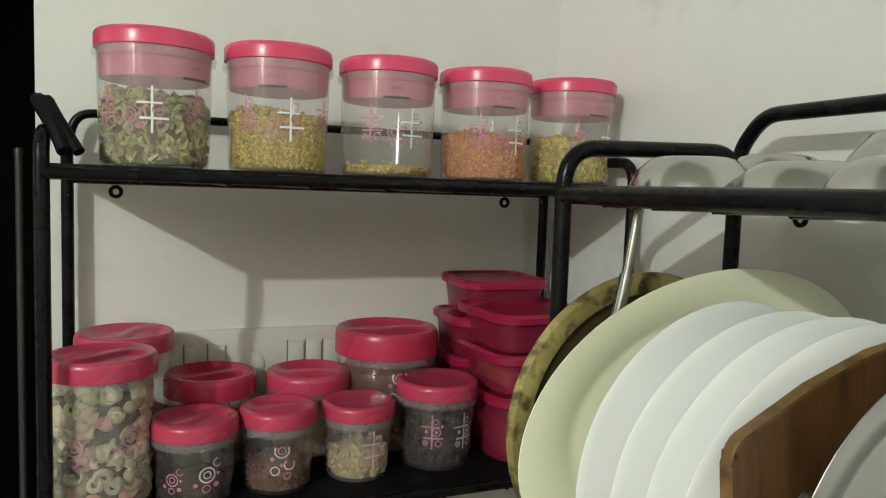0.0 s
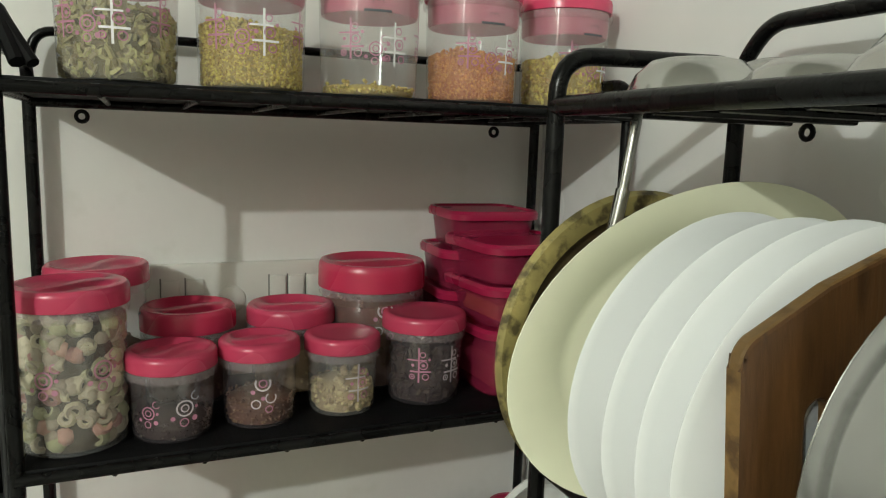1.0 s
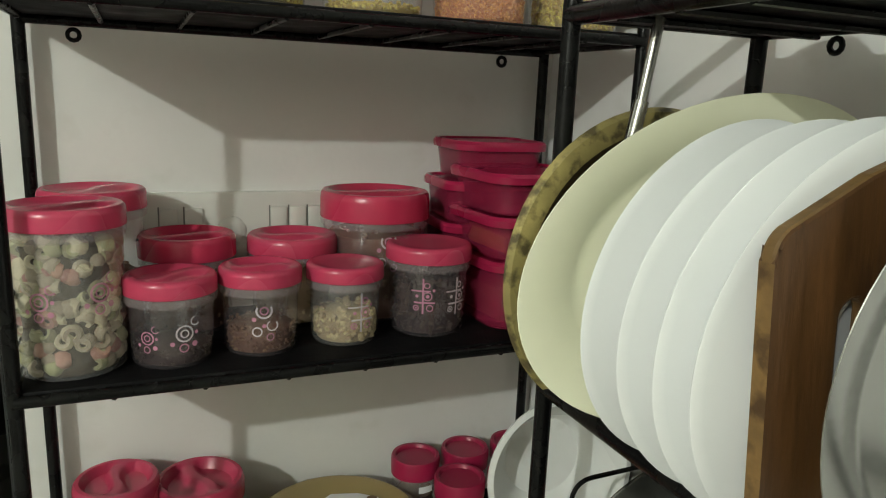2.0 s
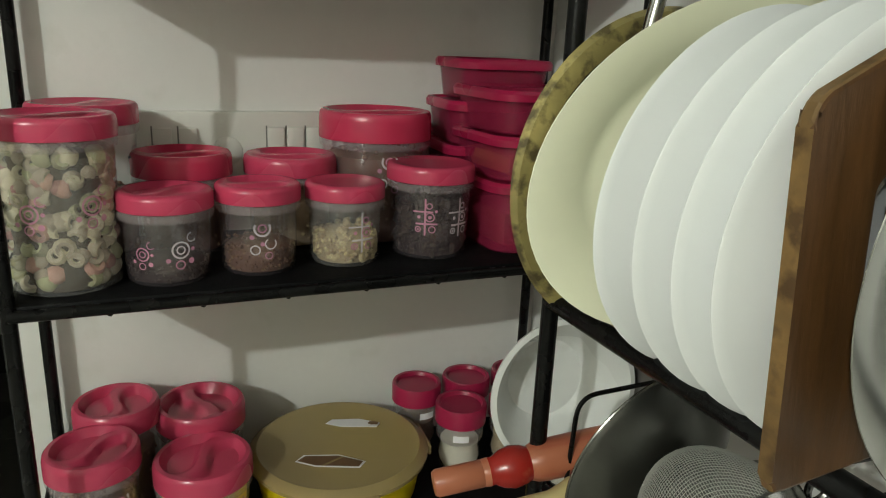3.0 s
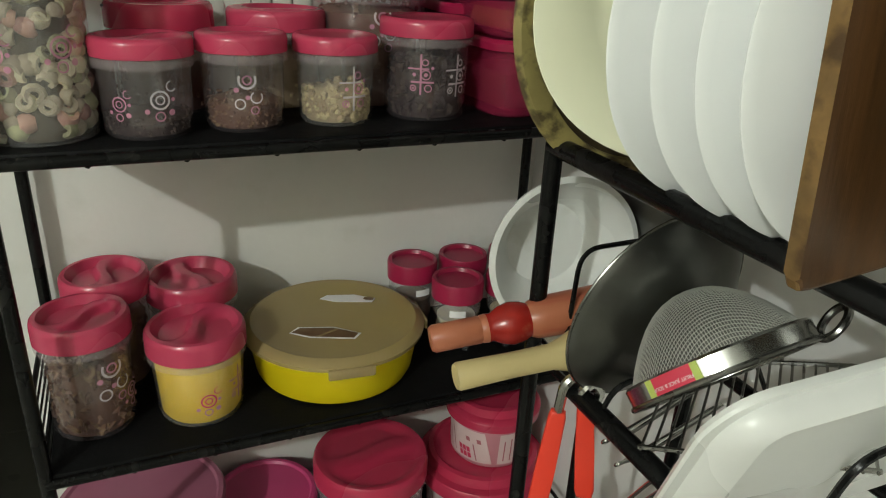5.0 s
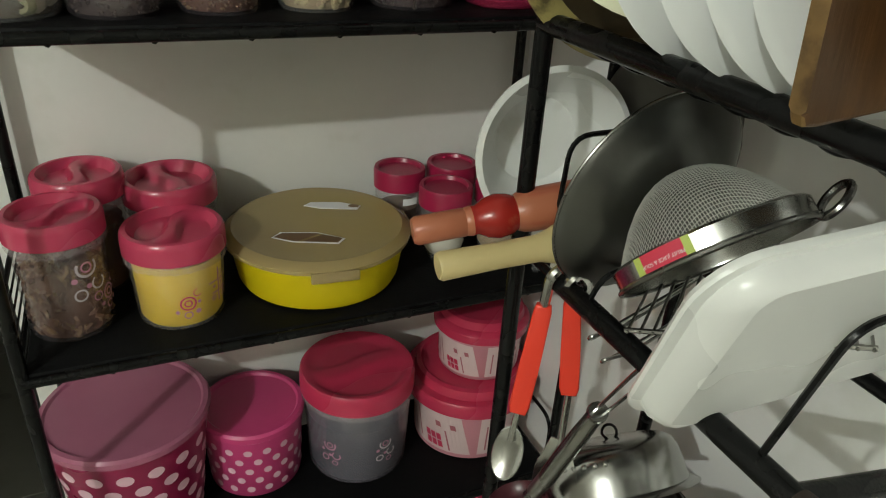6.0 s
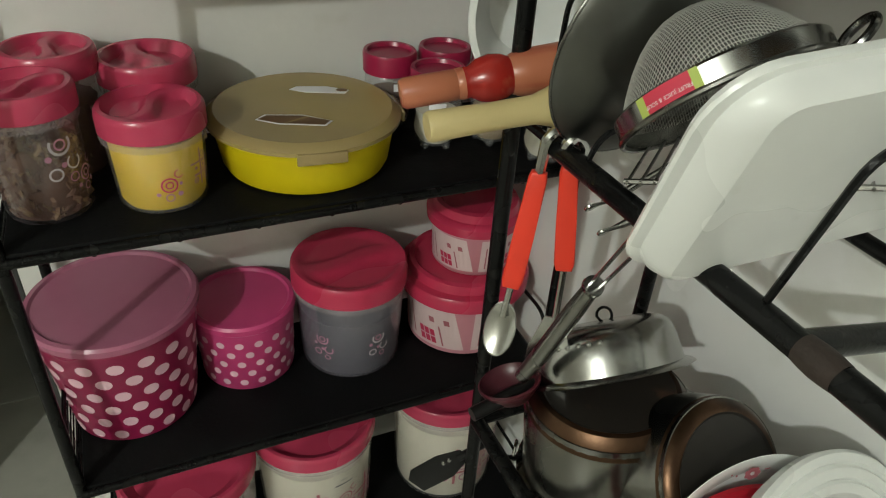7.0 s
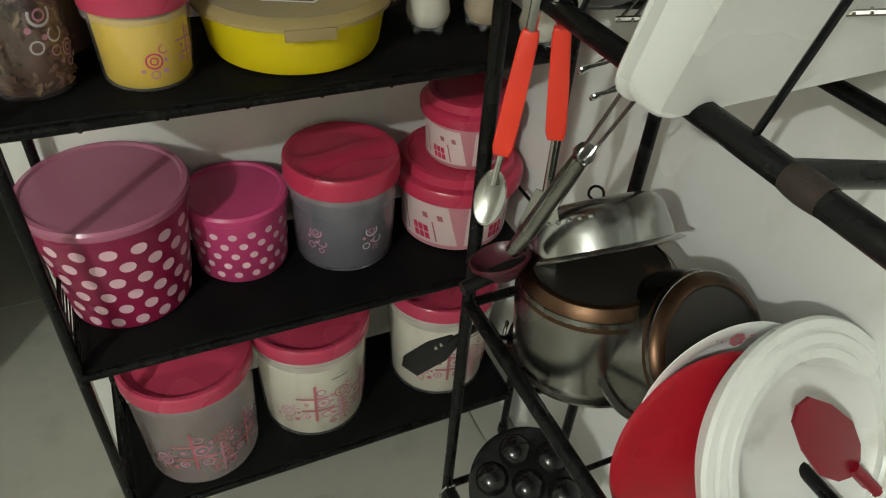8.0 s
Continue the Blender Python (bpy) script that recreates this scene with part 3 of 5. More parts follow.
def jar(name, label, x, y, z, r, h, lid_h, lid_mat, wall_mat, turn=0.0, taper=0.92, swirl=None, dish=0.006, fill=None, prints=(), mark=None, group="", band=True, category="jar", lid_tint=False, lip=0.0025):
    """A storage jar: wall, lid (with a ridge), filling and printed drawings. prints: (degrees, height, style, size)."""
    ob = thing(name, label, category, group, pose(x, y, z, 0, 0, turn))
    body_h = h - lid_h
    rb = r * taper
    prof = [(0, 0.0015), (rb * 0.8, 0.0012), (rb * 0.9, 0), (rb - 0.002, 0.0015), (rb, 0.006), (r - 0.002, body_h - 0.010)]
    part("body", lathe(prof + [(r - 0.002, body_h)], 56), wall_mat, ob)
    if band:
        part("collar", lathe([(r - 0.001, body_h - 0.0105), (r + 0.0016, body_h - 0.009), (r + 0.0024, body_h - 0.004), (r + 0.0014, body_h - 0.0005), (r - 0.001, body_h - 0.0003)], 56), COLLAR, ob)
    lid = part("lid", lid_mesh(r, lid_h, lip, dish, swirl), lid_mat, ob, at=pose(0, 0, body_h))
    # Added sleeve that carries the lid's pink light on the upper wall.
    if lid_tint:
        part("skirt", lathe([(r - 0.0036, 0.0), (r - 0.0040, -0.026), (r - 0.0060, -0.030), (r - 0.0065, 0.0)], 40), PINK_LID_TINT, lid)
    rad = lambda v: rb + (r - 0.002 - rb) * max(0, min(1, v / body_h))
    if fill:
        kind, mat, top, size, n, core = fill
        rng = random.Random(hash((round(x, 3), round(z, 3))) % 9999)
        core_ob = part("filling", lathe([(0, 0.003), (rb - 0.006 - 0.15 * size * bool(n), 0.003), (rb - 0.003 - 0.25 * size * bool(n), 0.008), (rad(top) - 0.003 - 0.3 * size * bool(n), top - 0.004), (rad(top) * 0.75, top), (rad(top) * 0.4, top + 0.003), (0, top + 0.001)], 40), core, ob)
        if n:
            mats = mat if isinstance(mat, tuple) else (mat,)
            for m in mats:
                bits(kind, n // len(mats), lambda v: rad(v) - 0.0015, 0.003, top, size, rng, ob, m)
    for deg, zz, style, s, ma, mb in prints:
        pattern(ob, lambda v, q=zz: rad(v + q), zz, deg, style, ma, mb, s)
    if mark:
        maker_mark(ob, lambda v: rad(v + mark[1]), mark[1], mark[0], mark[2])
    return ob


W, P, K = PRINT_WHITE, PRINT_PINK, PRINT_GREY
A1, A2, A3, A4, A5 = A_TOP
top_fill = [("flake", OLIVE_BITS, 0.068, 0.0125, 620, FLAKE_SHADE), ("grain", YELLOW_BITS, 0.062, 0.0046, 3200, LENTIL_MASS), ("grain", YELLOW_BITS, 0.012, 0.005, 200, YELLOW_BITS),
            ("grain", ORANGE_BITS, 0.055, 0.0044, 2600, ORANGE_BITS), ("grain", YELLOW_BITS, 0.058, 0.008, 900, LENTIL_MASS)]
top_words = ("dried leaves", "yellow lentils", "a little yellow flour", "orange lentils", "yellow split peas")
for k, (x, y) in enumerate(((-0.339, 0.885), (-0.211, 0.892), (-0.080, 0.900), (0.051, 0.905), (0.184, 0.912))):
    face = -(x + 0.344) / (y - 0.07) * -57 * 0.9
    jar("storage_jar", f"clear plastic jar with pink lid holding {top_words[k]}", x, y, A1, 0.0585, 0.136, 0.0175, PINK, CLEAR, turn=0, fill=top_fill[k], dish=0.003, lid_tint=True, lip=0.0006,
        prints=((face - 26, 0.050, "rings", 0.85, P, P), (face - 4, 0.052, "cross", 0.95, W, P), (face + 42, 0.060, "cross", 0.85, P, P), (face - 54, 0.056, "cross", 0.9, P, P)),
        mark=(face - 24 + (66 if k == 0 else 0), 0.090, K), group="jars on the top shelf")
ring_mats = (PALE_RING, GREEN_RING, PALE_RING, GREEN_RING, PALE_RING, PINK_RING)
W = PRINT_SOFT
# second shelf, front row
jar("tall_jar", "tall clear jar with pink lid, full of pale ring-shaped snacks", -0.392, 0.892, A2, 0.0535, 0.166, 0.021, PINK_SHADED, CLEAR, turn=10, taper=0.97, swirl=0.5, fill=("ring", ring_mats, 0.132, 0.0168, 360, RING_SHADE),
    prints=((25, 0.085, "rings", 1.1, P, P), (-35, 0.08, "rings", 1.0, P, P)), group="jars on the second shelf")
jar("storage_jar", "small clouded jar with pink lid and dark seeds at the bottom", -0.298, 0.885, A2, 0.0445, 0.092, 0.018, PINK_SHADED, SMOKE, turn=12, taper=0.93, swirl=0.6, fill=("grain", DARK_BITS, 0.020, 0.004, 220, DARK_BITS),
    prints=((2, 0.038, "rings", 1.0, W, P), (-48, 0.034, "rings", 0.8, P, P)), group="jars on the second shelf")
jar("storage_jar", "small clouded jar with pink lid and brown spice inside", -0.205, 0.893, A2, 0.0425, 0.094, 0.018, PINK_SHADED, SMOKE, turn=-30, taper=0.93, swirl=0.6, fill=("grain", BROWN_BITS, 0.030, 0.004, 260, BROWN_BITS),
    prints=((26, 0.040, "curl", 1.05, W, P),), group="jars on the second shelf")
jar("storage_jar", "small clear jar with pink lid, half full of chickpeas", -0.108, 0.898, A2, 0.0425, 0.091, 0.0175, PINK_SHADED, CLEAR, turn=0, taper=0.92, fill=("grain", BEIGE_BITS, 0.034, 0.009, 200, BEIGE_BITS), dish=0.002,
    prints=((12, 0.036, "cross", 0.95, W, P),), group="jars on the second shelf")
jar("storage_jar", "clouded jar with pink lid holding dark dried spice", -0.001, 0.906, A2, 0.0500, 0.108, 0.019, PINK_SHADED, SMOKE, turn=0, taper=0.92, fill=("flake", DARK_BITS, 0.060, 0.012, 220, DARK_BITS), dish=0.002,
    prints=((24, 0.046, "cross", 0.95, W, W), (-28, 0.048, "cross", 0.9, P, P)), group="jars on the second shelf")
# second shelf, back row
jar("tall_jar", "tall clear jar with pink lid at the back of the shelf", -0.372, 1.005, A2, 0.054, 0.166, 0.022, PINK_SHADED, CLEAR, turn=30, taper=0.95, swirl=0.6, fill=("grain", BROWN_BITS, 0.07, 0.006, 120, BROWN_BITS), mark=(40, 0.11, K), group="jars on the second shelf")
jar("storage_jar", "jar with deep red twist lid behind smaller jars", -0.274, 0.992, A2, 0.053, 0.113, 0.026, RED_PINK, SMOKE, turn=0, swirl=0.3, dish=0.010, fill=("grain", BROWN_BITS, 0.06, 0.006, 120, BROWN_BITS), group="jars on the second shelf")
jar("storage_jar", "jar with pink twist lid behind smaller jars", -0.150, 0.992, A2, 0.053, 0.108, 0.022, PINK_SHADED, SMOKE, turn=-40, swirl=0.6, dish=0.008, fill=("grain", BEIGE_BITS, 0.06, 0.006, 120, BEIGE_BITS), group="jars on the second shelf")
jar("wide_jar", "wide clouded jar with large pink lid and brown contents", -0.042, 0.996, A2, 0.068, 0.160, 0.034, RED_PINK, SMOKE, turn=-10, taper=0.92, swirl=0.25, dish=0.008, fill=("grain", BROWN_BITS, 0.11, 0.007, 200, BROWN_BITS),
    prints=((8, 0.09, "curl", 1.2, W, P),), group="jars on the second shelf")
# third shelf
jar("storage_jar", "clouded jar with pink twist lid and brown spice", -0.390, 0.915, A3, 0.0475, 0.140, 0.026, PINK_SHADED, SMOKE, turn=20, taper=0.93, swirl=0.6, dish=0.009, fill=("flake", BROWN_BITS, 0.085, 0.012, 240, BROWN_BITS),
    prints=((14, 0.07, "curl", 1.4, W, P), (46, 0.045, "rings", 1.0, P, P)), group="jars on the third shelf")
jar("storage_jar", "jar full of bright yellow flour with pink twist lid", -0.2748, 0.905, A3, 0.0535, 0.111, 0.026, PINK_SHADED, CLEAR, turn=35, taper=0.90, swirl=0.6, dish=0.009, fill=("grain", YELLOW_POWDER, 0.083, 0.004, 0, YELLOW_POWDER),
    prints=((-30, 0.036, "rings", 1.0, PRINT_RED, P), (16, 0.042, "cross", 0.9, P, P)), group="jars on the third shelf")
jar("storage_jar", "pink-lidded clouded jar at the back of the third shelf", -0.366, 1.005, A3, 0.0475, 0.146, 0.028, PINK_SHADED, SMOKE, turn=60, swirl=0.6, dish=0.010, fill=("grain", BROWN_BITS, 0.09, 0.006, 120, BROWN_BITS), group="jars on the third shelf")
jar("storage_jar", "wide pink-lidded clouded jar at the back of the third shelf", -0.268, 1.008, A3, 0.053, 0.128, 0.028, PINK_SHADED, SMOKE, turn=100, swirl=0.3, dish=0.012, fill=("grain", BROWN_BITS, 0.07, 0.006, 120, BROWN_BITS), group="jars on the third shelf")

# yellow lidded box
box = thing("food_container", "round yellow plastic container with milky clipped lid", "container", at=pose(-0.102, 0.942, A3))
part("body", lathe([(0, 0.002), (0.088, 0.0015), (0.098, 0.004), (0.102, 0.012), (0.110, 0.060), (0.112, 0.064), (0.108, 0.065), (0.100, 0.012), (0, 0.008)], 64), YELLOW_BOX, box)
lid = part("lid", lathe([(0.112, 0), (0.117, 0.001), (0.1175, 0.006), (0.113, 0.010), (0.106, 0.0135), (0.100, 0.012), (0.06, 0.0125), (0, 0.013)], 64), TAN_LID, box, "milky beige plastic lid", at=pose(0, 0, 0.0595))
for a in (-95, 85, -5, 175):
    clip = block(-0.028, -0.002, -0.008, 0.028, 0.002, 0.006, 0.0018)
    part("clip", clip, TAN_LID, lid, at=Matrix.Rotation(radians(a + 90), 4, "Z") @ Matrix.Translation((0, -0.1175, 0)))
for x, y, w, h, rot, m in ((-0.022, -0.040, 0.082, 0.024, -24, BROWN_STICKER), (0.030, 0.040, 0.074, 0.022, -22, PRINT_WHITE), (0.056, 0.030, 0.014, 0.009, -22, BROWN_STICKER)):
    o = extrude_outline([(-w / 2, -h * 0.2), (-w * 0.2, -h / 2), (w * 0.45, -h * 0.4), (w / 2, h * 0.1), (w * 0.1, h / 2), (-w * 0.4, h * 0.3)], 0.0008)
    if m is BROWN_STICKER and w > 0.02:
        pale = extrude_outline([(-w * 0.53, -h * 0.26), (-w * 0.2, -h * 0.60), (w * 0.47, -h * 0.50), (w * 0.54, h * 0.1), (w * 0.1, h * 0.60), (-w * 0.44, h * 0.38)], 0.0005)
        part("sticker_edge", pale, PRINT_WHITE, lid, "pale torn paper edge", smooth=False, at=pose(x, y, 0.0129, 0, 0, rot))
        tear = extrude_outline([(-w * 0.12, -h * 0.50), (-w * 0.07, -h * 0.50), (w * 0.20, h * 0.40), (w * 0.15, h * 0.43)], 0.0011)
        part("sticker_tear", tear, TAN_LID, lid, smooth=False, at=pose(x, y, 0.0129, 0, 0, rot))
    part("sticker", o, m, lid, "torn paper sticker", smooth=False, at=pose(x, y, 0.0129 if m is not BROWN_STICKER or w > 0.02 else 0.0138, 0, 0, rot))


def spice_jar(x, y, z, turn, content, fill):
    ob = thing("spice_jar", f"small glass spice jar with magenta cap holding {content}", "spice jar", "spice jars", pose(x, y, z, 0, 0, turn))
    part("body", lathe([(0, 0.006), (0.022, 0.006), (0.027, 0.012), (0.030, 0.026), (0.027, 0.042), (0.029, 0.050), (0.033, 0.058), (0.033, 0.074), (0.031, 0.078)], 36), CLEAR, ob)
    part("filling", lathe([(0, 0.009), (0.021, 0.009), (0.0265, 0.018), (0.0285, 0.026), (0.0255, 0.042), (0.027, 0.05), (0, 0.052)], 30), fill, ob)
    part("cap", lathe([(0.033, 0), (0.0355, 0.001), (0.036, 0.024), (0.0345, 0.028), (0.030, 0.028), (0.028, 0.023), (0, 0.022)], 40), MAGENTA, ob, at=pose(0, 0, 0.078))
    for a in range(4):
        part("foot", lathe([(0, 0), (0.004, 0), (0.006, 0.004), (0.0055, 0.010), (0, 0.012)], 10), CLEAR, ob, at=Matrix.Rotation(radians(90 * a + 45), 4, "Z") @ Matrix.Translation((0.0195, 0, 0)))
    b = bmesh.new()
    flat_bar(b, -0.012, -0.006, 0.010, 0.004)
    part("paper_label", wrap(b, 0.0333, lift=0.0004), PRINT_WHITE, ob, smooth=False, at=pose(0, 0, 0.066))
    return ob


spice_jar(0.033, 1.012, A3, 10, "dark red spice", BROWN_BITS)
spice_jar(0.112, 1.010, A3, 40, "brown spice", BROWN_BITS)
spice_jar(0.070, 0.935, A3, -20, "white salt", CREAM_POWDER)
spice_jar(0.148, 0.925, A3, 15, "golden spice", BEIGE_BITS)
spice_jar(0.192, 1.005, A3, 70, "brown spice", BROWN_BITS)
spice_jar(0.192, 0.855, A3, -40, "pale powder", CREAM_POWDER)


# ---- square tubs on the second shelf ----
def tub(x, y, z, w, h, turn, mat, lid_mat, label, fill=None):
    ob = thing("lidded_tub", label, "tub", "stacked tubs", pose(x, y, z, 0, 0, turn))
    def outline(half, r):
        out = []
        for cx, cy, a in ((1, 1, 0), (-1, 1, 90), (-1, -1, 180), (1, -1, 270)):
            out += arc(cx * (half - r), cy * (half - r), r, a, a + 90, 6)
        return out
    bm = bmesh.new()
    loops = []
    for half, zz in ((w * 0.40, 0.0), (w * 0.43, 0.002), (w * 0.47, h - 0.006), (w * 0.465, h - 0.006), (w * 0.42, 0.004)):
        loops.append([bm.verts.new((px_, py_, zz)) for px_, py_ in outline(half, half * 0.42)])
    for a, b in zip(loops, loops[1:]):
        for i in range(len(a)):
            j = (i + 1) % len(a)
            bm.faces.new((a[i], a[j], b[j], b[i]))
    bm.faces.new(loops[0][::-1]), bm.faces.new(loops[-1])
    part("body", bm, mat, ob)
    bm = bmesh.new()
    loops = []
    for half, zz in ((w * 0.47, h - 0.012), (w * 0.505, h - 0.012), (w * 0.51, h - 0.004), (w * 0.49, h), (w * 0.455, h), (w * 0.44, h - 0.003)):
        loops.append([bm.verts.new((px_, py_, zz)) for px_, py_ in outline(half, half * 0.42)])
    for a, b in zip(loops, loops[1:]):
        for i in range(len(a)):
            j = (i + 1) % len(a)
            bm.faces.new((a[i], a[j], b[j], b[i]))
    bm.faces.new(loops[-1])
    part("lid", bm, lid_mat, ob)
    if fill:
        part("filling", block(-w * 0.38, -w * 0.38, 0.006, w * 0.38, w * 0.38, h * 0.6, 0.012), fill, ob)
    return ob


for z, h, f in ((A2, 0.088, BROWN_BITS), (A2 + 0.088, 0.055, ORANGE_BITS), (A2 + 0.143, 0.052, None)):
    tub(0.132, 0.925, z, 0.150, h, 4, MAGENTA_CLEAR, MAGENTA, "translucent magenta lidded tub in a stack" + (" with orange food inside" if f is ORANGE_BITS else ""), f)
for z, h in ((A2, 0.118), (A2 + 0.118, 0.056), (A2 + 0.174, 0.052)):
    tub(0.110 if z < 1.3 else 0.125, 1.010, z, 0.125 if z < 1.3 else 0.13, h, -3, MAGENTA_CLEAR, MAGENTA, "translucent magenta lidded tub at the back of a stack", None)


# ---- fourth shelf ----
def dots(parent, r0, r1, h, size, rows, n, mat, z0):
    bm = bmesh.new()
    for k in range(rows):
        z = z0 + (h - z0) * k / rows
        for i in range(n):
            flat_dot(bm, (i + 0.5 * (k % 2)) / n * 2 * math.pi * r0, z, size, 12)
    for v in bm.verts:
        k = v.co.y / h
        r = r0 + (r1 - r0) * k + 0.0006
        a = v.co.x / r0
        v.co = Vector((r * math.cos(a), r * math.sin(a), v.co.y))
    ob = part("printed_dots", bm, mat, parent, "pale pink printed dots", smooth=False)
    ob["kind"] = "stuff"


def bucket(label, x, y, z, r0, r1, h, mat, lid_mat, lid_r, size, rows, n, dot_mat):
    ob = thing("dotted_canister", label, "canister", "dotted canisters", pose(x, y, z))
    part("body", lathe([(0, 0.002), (r0 * 0.85, 0.002), (r0 * 0.95, 0), (r0, 0.004), (r1, h - 0.012), (r1 + 0.002, h - 0.010), (r1 + 0.002, h - 0.002), (r1 - 0.003, h - 0.002), (r0 - 0.003, 0.006), (0, 0.005)], 64), mat, ob)
    part("lid", lathe([(r1, -0.010), (lid_r, -0.009), (lid_r + 0.001, 0.0), (lid_r - 0.002, 0.004), (lid_r - 0.008, 0.0045), (lid_r - 0.011, 0.001), (lid_r * 0.4, 0.002), (0, 0.002)], 64), lid_mat, ob, at=pose(0, 0, h))
    dots(ob, r0, r1, h - 0.012, size, rows, n, dot_mat, 0.018)
    return ob


SLATE = material("blue_grey_filling", (0.07, 0.075, 0.095), 0.7, vary=0.3, scale=40)
PALE_DOT = material("pale_pink_dot", (0.80, 0.52, 0.60), 0.4, vary=0.05)
MAROON = material("maroon_plastic", (0.30, 0.012, 0.070), 0.30, vary=0.12, bump=0.03)
bucket("large maroon canister with pale dots and milky pink lid", -0.360, 0.965, A4, 0.081, 0.1010, 0.182, MAROON, ROSE_LID, 0.1060, 0.0088, 6, 17, PALE_DOT)
bucket("small hot pink canister with pale dots and pink lid", -0.197, 0.990, A4, 0.067, 0.0725, 0.120, HOT_PINK, HOT_PINK, 0.0755, 0.0058, 5, 17, PALE_DOT)
jar("wide_jar", "wide frosted jar with pink lid and faint pink print", -0.042, 0.968, A4, 0.0835, 0.171, 0.032, RED_PINK, FROST, turn=0, taper=0.90, dish=0.007, swirl=0.2, fill=("grain", SLATE, 0.105, 0.004, 0, SLATE),
    prints=((14, 0.06, "curl", 1.2, W, P), (-48, 0.06, "curl", 1.2, P, P)), category="jar")


def house_tub(x, y, z, r, h, lid_r, lid_h, turn, label):
    ob = thing("printed_tub", label, "tub", "printed tubs", pose(x, y, z, 0, 0, turn))
    part("body", lathe([(0, 0.002), (r * 0.8, 0.002), (r * 0.9, 0), (r * 0.95, 0.004), (r, h - lid_h), (r - 0.002, h - lid_h), (r * 0.93, 0.006), (0, 0.005)], 56), PALE_PINK, ob)
    part("lid", lathe([(r, -0.002), (lid_r, 0), (lid_r + 0.001, lid_h * 0.4), (lid_r - 0.003, lid_h * 0.55), (r, lid_h * 0.6), (r - 0.003, lid_h * 0.95), (r - 0.010, lid_h), (r - 0.014, lid_h - 0.004), (0, lid_h - 0.004)], 56), RED_PINK, ob, at=pose(0, 0, h - lid_h))
    bh = h - lid_h
    a, b, c = bmesh.new(), bmesh.new(), bmesh.new()
    for k in range(4):
        x0 = k * r * 1.55
        flat_bar(a, x0 - r * 0.62, bh * 0.12, x0 + r * 0.62, bh * 0.88)
        for i in range(3):
            for j in range(2):
                flat_bar(b, x0 - r * 0.16 + i * r * 0.11, bh * 0.18 + j * bh * 0.14, x0 - r * 0.16 + i * r * 0.11 + r * 0.09, bh * 0.18 + j * bh * 0.14 + bh * 0.12)
        flat_bar(c, x0 + r * 0.10, bh * 0.60, x0 + r * 0.20, bh * 0.70), flat_bar(c, x0 + r * 0.38, bh * 0.60, x0 + r * 0.48, bh * 0.70)
        flat_bar(c, x0 - r * 0.5, bh * 0.2, x0 - r * 0.47, bh * 0.7), flat_bar(c, x0 - r * 0.34, bh * 0.2, x0 - r * 0.31, bh * 0.75), flat_bar(c, x0 + r * 0.25, bh * 0.16, x0 + r * 0.28, bh * 0.55)
    rad = lambda v: r * 0.95 + r * 0.05 * v / bh
    part("printed_band", wrap(a, rad, lift=0.0005), PRINT_PALE, ob, smooth=False)
    part("printed_windows", wrap(b, rad, lift=0.0010), PRINT_RED, ob, smooth=False)["kind"] = "stuff"
    part("printed_shutters", wrap(c, rad, lift=0.0010), DUSKY, ob, smooth=False)["kind"] = "stuff"
    return ob


PALE_PINK = material("pale_pink_plastic", (0.58, 0.24, 0.29), 0.36, vary=0.08)
house_tub(0.146, 0.964, A4, 0.090, 0.139, 0.104, 0.040, 24, "wide pink-lidded tub printed with little red windows")
house_tub(0.158, 0.964, A4 + 0.1362, 0.066, 0.108, 0.074, 0.034, 20, "small pink-lidded tub printed with little windows, stacked on another tub")

# ---- bottom shelf ----
for x, y, turn, full in ((-0.315, 0.927, -25, 0), (-0.115, 0.948, 10, 1), (0.129, 0.9515, 40, 1)):
    jar("wide_jar", "wide jar of cream flour with pink wavy lid and prints" if full else "wide half-empty clear jar with pink wavy lid and pink prints", x, y, A5, 0.099, 0.228, 0.026, PINK_SHADED, CLEAR if full else MILKY, turn=turn, taper=0.90, swirl=0.35, dish=0.012,
        fill=("grain", CREAM_POWDER, 0.176, 0.004, 0, CREAM_POWDER) if full else None, prints=((-12 - turn, 0.085, "cross", 2.0, DUSKY, P), (16 - turn, 0.110, "rings", 1.5, DUSKY, P), (-42 - turn, 0.070, "rings", 1.5, P, DUSKY), (44 - turn, 0.080, "cross", 1.9, DUSKY, P), (14 - turn, 0.055, "cross", 1.5, P, DUSKY)),
        mark=(14 - turn, 0.150, K) if full else None, group="wide jars on the bottom shelf")


# ---- plates, boards and pans on the dish rack ----
def plate(name, label, loc, axis, r, mat, well=0.62, rise=0.018, group="", category="plate", spin=0.0, lip=0.002):
    """A round plate; loc is the middle of its rim, axis the way its hollow side faces."""
    ob = part(name, lathe([(0, -rise), (r * well, -rise), (r * (well + 0.06), -rise + 0.003), (r * (well + 0.14), -rise * 0.35), (r * 0.97, -0.0006), (r, 0.0), (r + 0.0003, -0.0005), (r - 0.0005, -0.0012), (r * 0.95, -0.003),
                           (r * (well + 0.14), -rise * 0.35 - 0.004), (r * (well + 0.03), -rise - 0.003), (r * well * 0.9, -rise - 0.005), (r * well * 0.86, -rise - 0.003), (0, -rise - 0.003)], 72), mat, at=aim(loc, axis, spin))
    return tagged(ob, label, category, group)


